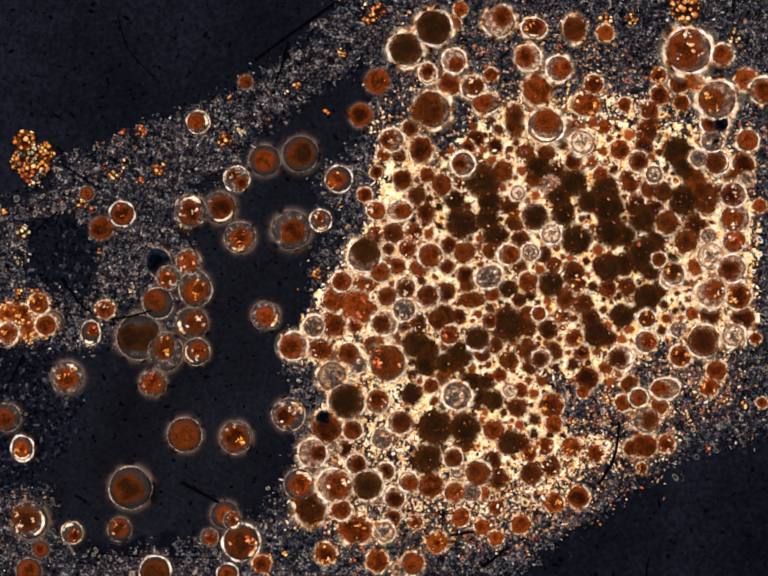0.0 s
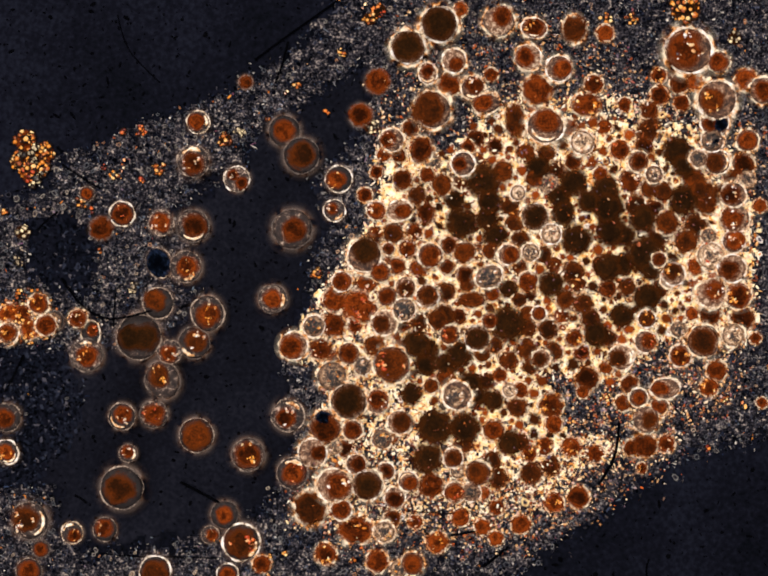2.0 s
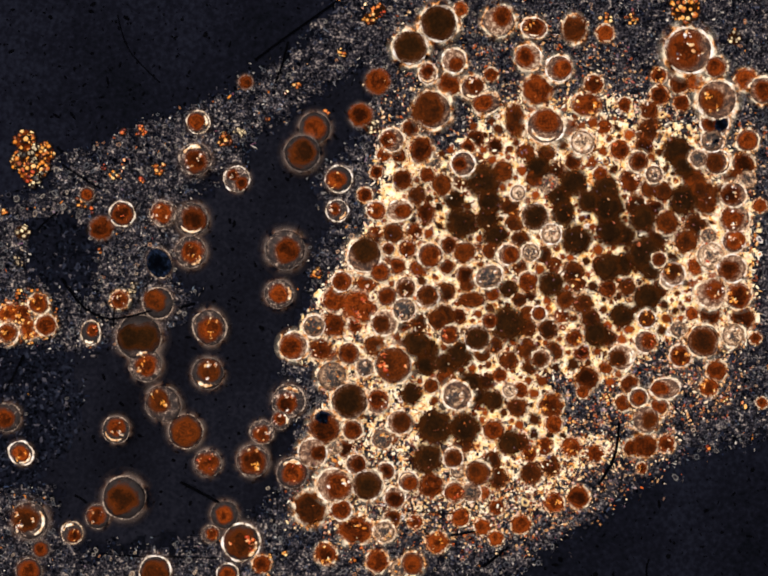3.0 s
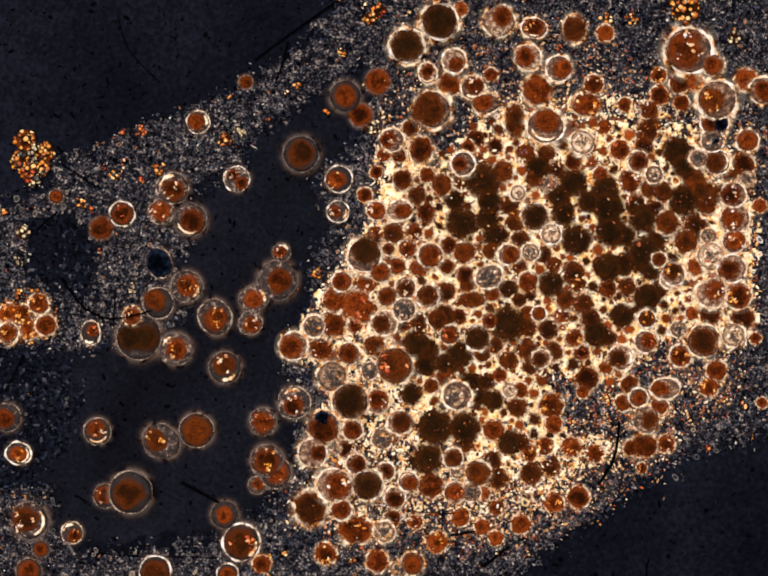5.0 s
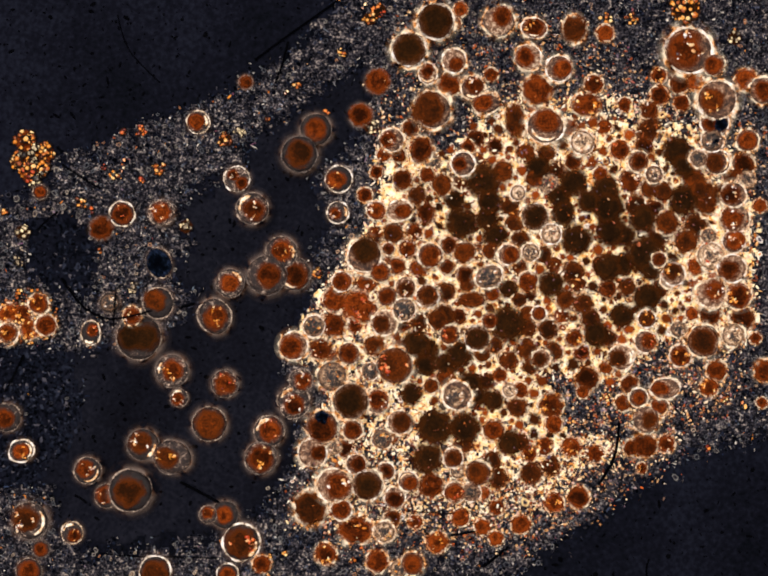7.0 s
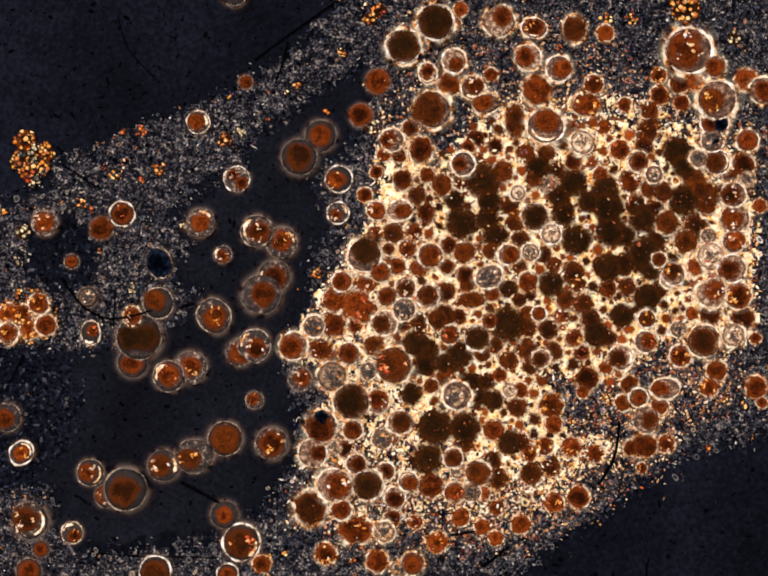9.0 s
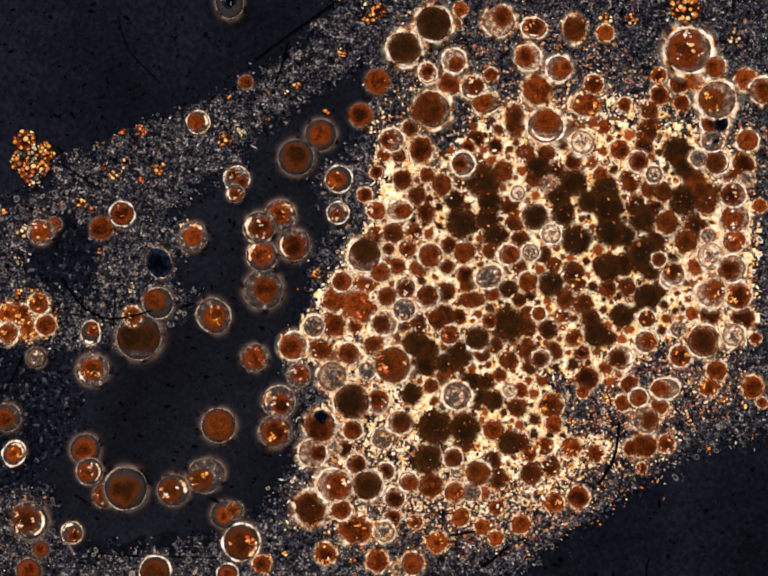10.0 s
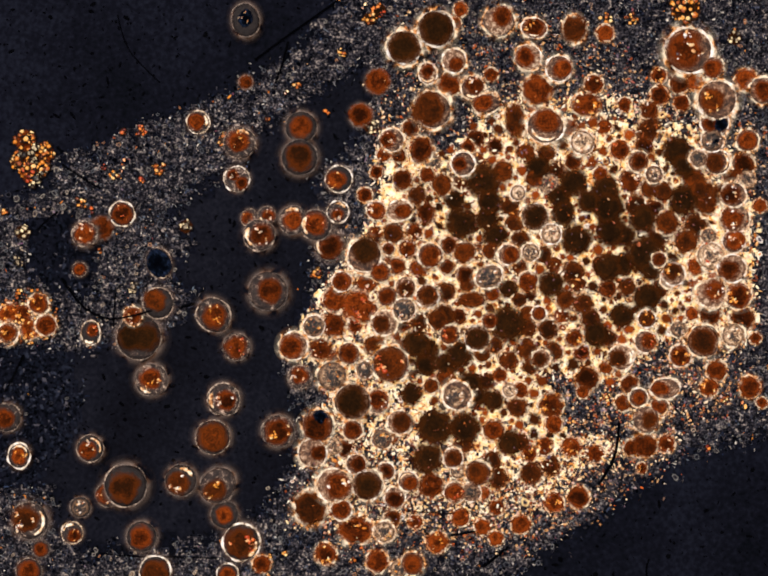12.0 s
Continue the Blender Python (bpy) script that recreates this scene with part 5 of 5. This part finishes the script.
    go("l4", 12, (0, 590, 846), (2.5, 588, 848), (2.7, 583, 825), (3, 590, 818), (3.2, 600, 825), (4.8, 600, 822), (5.5, 605, 820), (6, 605, 825), (7, 600, 820), (7.2, 600, 830), (8.8, 493, 703),
       (9, 520, 705), (9.2, 545, 750), (9.5, 565, 785), (10, 570, 820), (10.5, 560, 850), (11, 550, 845), (11.2, 525, 850), (11.5, 490, 850), (11.7, 480, 850), (12, 457, 815))
    go("l5", 11, (0, 340, 718), (0.5, 345, 735), (1, 345, 755), (1.5, 343, 767), (2, 333, 775), (2.5, 345, 797), (2.7, 333, 815), (3.2, 335, 825), (4.8, 335, 890), (5, 330, 900), (5.2, 337, 908),
       (5.5, 365, 930), (6, 375, 930), (6.5, 362, 930), (7, 352, 932), (7.2, 355, 930), (8.8, 380, 930), (9, 397, 930), (9.5, 415, 945), (10, 420, 970), (10.5, 418, 970), (11, 420, 982),
       (11.5, 430, 985), (12, 445, 990))
    go("l6", 16, (0, 402, 718), (0.2, 402, 720), (0.5, 425, 712), (0.7, 375, 820), (1, 322, 805), (1.2, 335, 830), (1.5, 353, 832), (1.7, 255, 857), (2, 250, 850), (2.2, 275, 870), (2.5, 258, 875),
       (3, 238, 877), (3.2, 238, 875), (4.8, 250, 890), (5, 200, 880), (5.5, 210, 880), (5.7, 186, 905), (6, 185, 905), (6.5, 178, 915), (6.7, 175, 915), (7, 180, 960), (7.2, 185, 970),
       (8.8, 186, 965), (9.5, 183, 963), (10, 184, 962), (10.5, 163, 926), (10.7, 187, 905), (11, 193, 910), (11.5, 195, 915), (12, 185, 915))
    go("l7", -12, (0, 313, 782), (0.2, 300, 775), (0.5, 282, 770), (1, 271, 775), (1.5, 280, 787), (1.7, 286, 807), (2, 315, 845), (2.2, 405, 815), (2.5, 472, 832), (2.7, 468, 873), (3, 425, 945),
       (3.2, 388, 970), (4.8, 525, 857), (5.2, 545, 865), (5.5, 551, 847), (6, 562, 830), (6.2, 545, 806), (6.5, 531, 791), (6.7, 485, 815), (7, 460, 783), (7.2, 455, 750), (8.8, 485, 720),
       (9, 490, 720), (9.5, 518, 735), (10, 520, 730), (10.2, 500, 720), (10.5, 460, 720), (11, 470, 720), (11.5, 495, 715), (12, 483, 708))
    go("l8", 18, (0, 393, 660), (0.5, 382, 650), (0.7, 377, 642), (1, 440, 665), (1.2, 415, 652), (1.5, 397, 702), (2, 397, 700), (2.5, 425, 715), (2.7, 394, 733), (3, 425, 762), (3.2, 445, 752),
       (4.8, 470, 740), (5, 460, 750), (5.2, 405, 812), (5.5, 353, 864), (5.7, 308, 893), (6, 287, 875), (6.5, 297, 880), (7, 293, 907), (7.2, 285, 920), (8.8, 320, 960), (9, 335, 950),
       (9.5, 352, 987), (10, 355, 1000), (10.2, 393, 1025), (10.5, 405, 1045), (10.7, 395, 1040), (11, 350, 1032), (11.5, 375, 1045), (11.7, 388, 1020), (12, 370, 980))
    go("l9", 3, (0, 400, 590), (0.7, 405, 587), (1, 400, 590), (1.5, 406, 612), (2, 425, 640), (2.5, 428, 656), (3.2, 430, 670), (4.8, 440, 648), (8.8, 438, 645), (12, 437, 643))
    go("l10", -10, (0, 385, 535), (0.5, 395, 530), (0.7, 375, 520), (1, 350, 475), (1.5, 336, 468), (2, 330, 455), (2.5, 333, 440), (4.8, 330, 432), (7.2, 330, 435), (8.8, 140, 473), (9, 92, 455),
       (9.2, 76, 475), (9.5, 108, 477), (10, 84, 474), (10.4, 115, 482), (10.8, 167, 507), (11.2, 139, 532), (11.5, 168, 490), (12, 174, 478))
    go("l11", 15, (0, 138, 770), (0.7, 142, 766), (1, 147, 765), (1.2, 165, 735), (1.5, 171, 722), (2, 178, 725), (2.5, 222, 712), (2.7, 253, 740), (3, 298, 745), (3.2, 297, 745), (4.8, 360, 730),
       (5.2, 355, 698), (5.5, 345, 715), (6, 362, 740), (6.5, 350, 757), (7, 352, 757), (7.2, 355, 762), (8.8, 425, 760), (9, 390, 750), (9.2, 310, 745), (9.5, 195, 750), (10, 190, 755),
       (10.2, 195, 755), (10.5, 250, 740), (10.7, 305, 745), (11, 310, 750), (11.2, 306, 800), (11.5, 315, 795), (12, 310, 775))
    go("l12", 12, (0, 290, 668), (7.2, 290, 668), (8.8, 268, 740), (9, 272, 740), (9.2, 258, 750), (9.5, 207, 875), (9.7, 184, 898), (10, 175, 917), (10.2, 178, 940), (10.5, 190, 976), (10.7, 220, 1045),
       (11, 252, 1075), (11.2, 275, 1093), (11.5, 272, 1095), (12, 290, 1095))
    go("l13", 10, (0, 612, 988), (0.5, 605, 972), (1, 597, 965), (3.2, 597, 965), (4.8, 565, 960), (5.2, 564, 970), (5.5, 575, 945), (6, 585, 922), (6.5, 572, 908), (7, 550, 880), (7.2, 555, 850),
       (8.8, 375, 770), (9, 345, 768), (9.2, 352, 655), (9.5, 393, 535), (9.7, 430, 550), (10, 535, 522), (10.2, 608, 530), (10.5, 617, 530), (11, 652, 528), (11.2, 622, 505), (11.5, 625, 470), (11.7, 643, 455), (12, 645, 460))
    go("e1", 14, (0, 47, 915), (0.5, 45, 920), (1, 22, 922), (1.5, 8, 912), (2, 15, 922), (2.5, 35, 930), (3.2, 45, 923), (4.8, 45, 922), (5.2, 33, 928), (5.5, 38, 925), (6, 33, 938), (6.5, 38, 935),
       (7, 45, 920), (8.8, 45, 925), (9.5, 45, 920), (10, 30, 925), (10.5, 15, 915), (11, 8, 918), (11.5, 28, 930), (12, 40, 930))
    go("s1", 10, (0, 215, 632), (0.5, 185, 650), (1, 140, 670), (1.5, 140, 665), (2, 160, 650), (2.2, 190, 650), (2.5, 230, 620), (3, 245, 612), (3.2, 265, 635), (4.8, 270, 645), (12, 272, 645))
    go("m", 10, (0, 110, 655), (2, 110, 655), (2.5, 125, 640), (2.7, 130, 607), (3, 85, 640), (6.5, 85, 640), (6.7, 180, 625), (7, 225, 618), (7.2, 155, 560), (8.8, 165, 585), (9, 180, 607),
       (9.5, 152, 645), (9.7, 215, 610), (10, 75, 730), (10.2, 42, 760), (10.5, 55, 735), (11, 142, 725), (11.2, 175, 865), (11.5, 148, 940), (11.7, 138, 1000), (12, 165, 1035))
    go("n", 8, (0, 178, 395), (3.2, 178, 398), (4.8, 122, 402), (5.5, 105, 395), (6.5, 90, 385), (7.2, 82, 402), (8.8, 155, 537), (9.2, 139, 531), (9.5, 150, 566), (9.6, 172, 575), (10, 112, 458), (10.4, 158, 471),
       (10.8, 160, 552), (11.2, 143, 562), (11.5, 130, 562), (12, 163, 550))
    go("q", 0.5, (0, 475, -110), (8.8, 478, -28), (9.5, 474, -6), (10.5, 466, 12), (12, 502, 42))


motions()
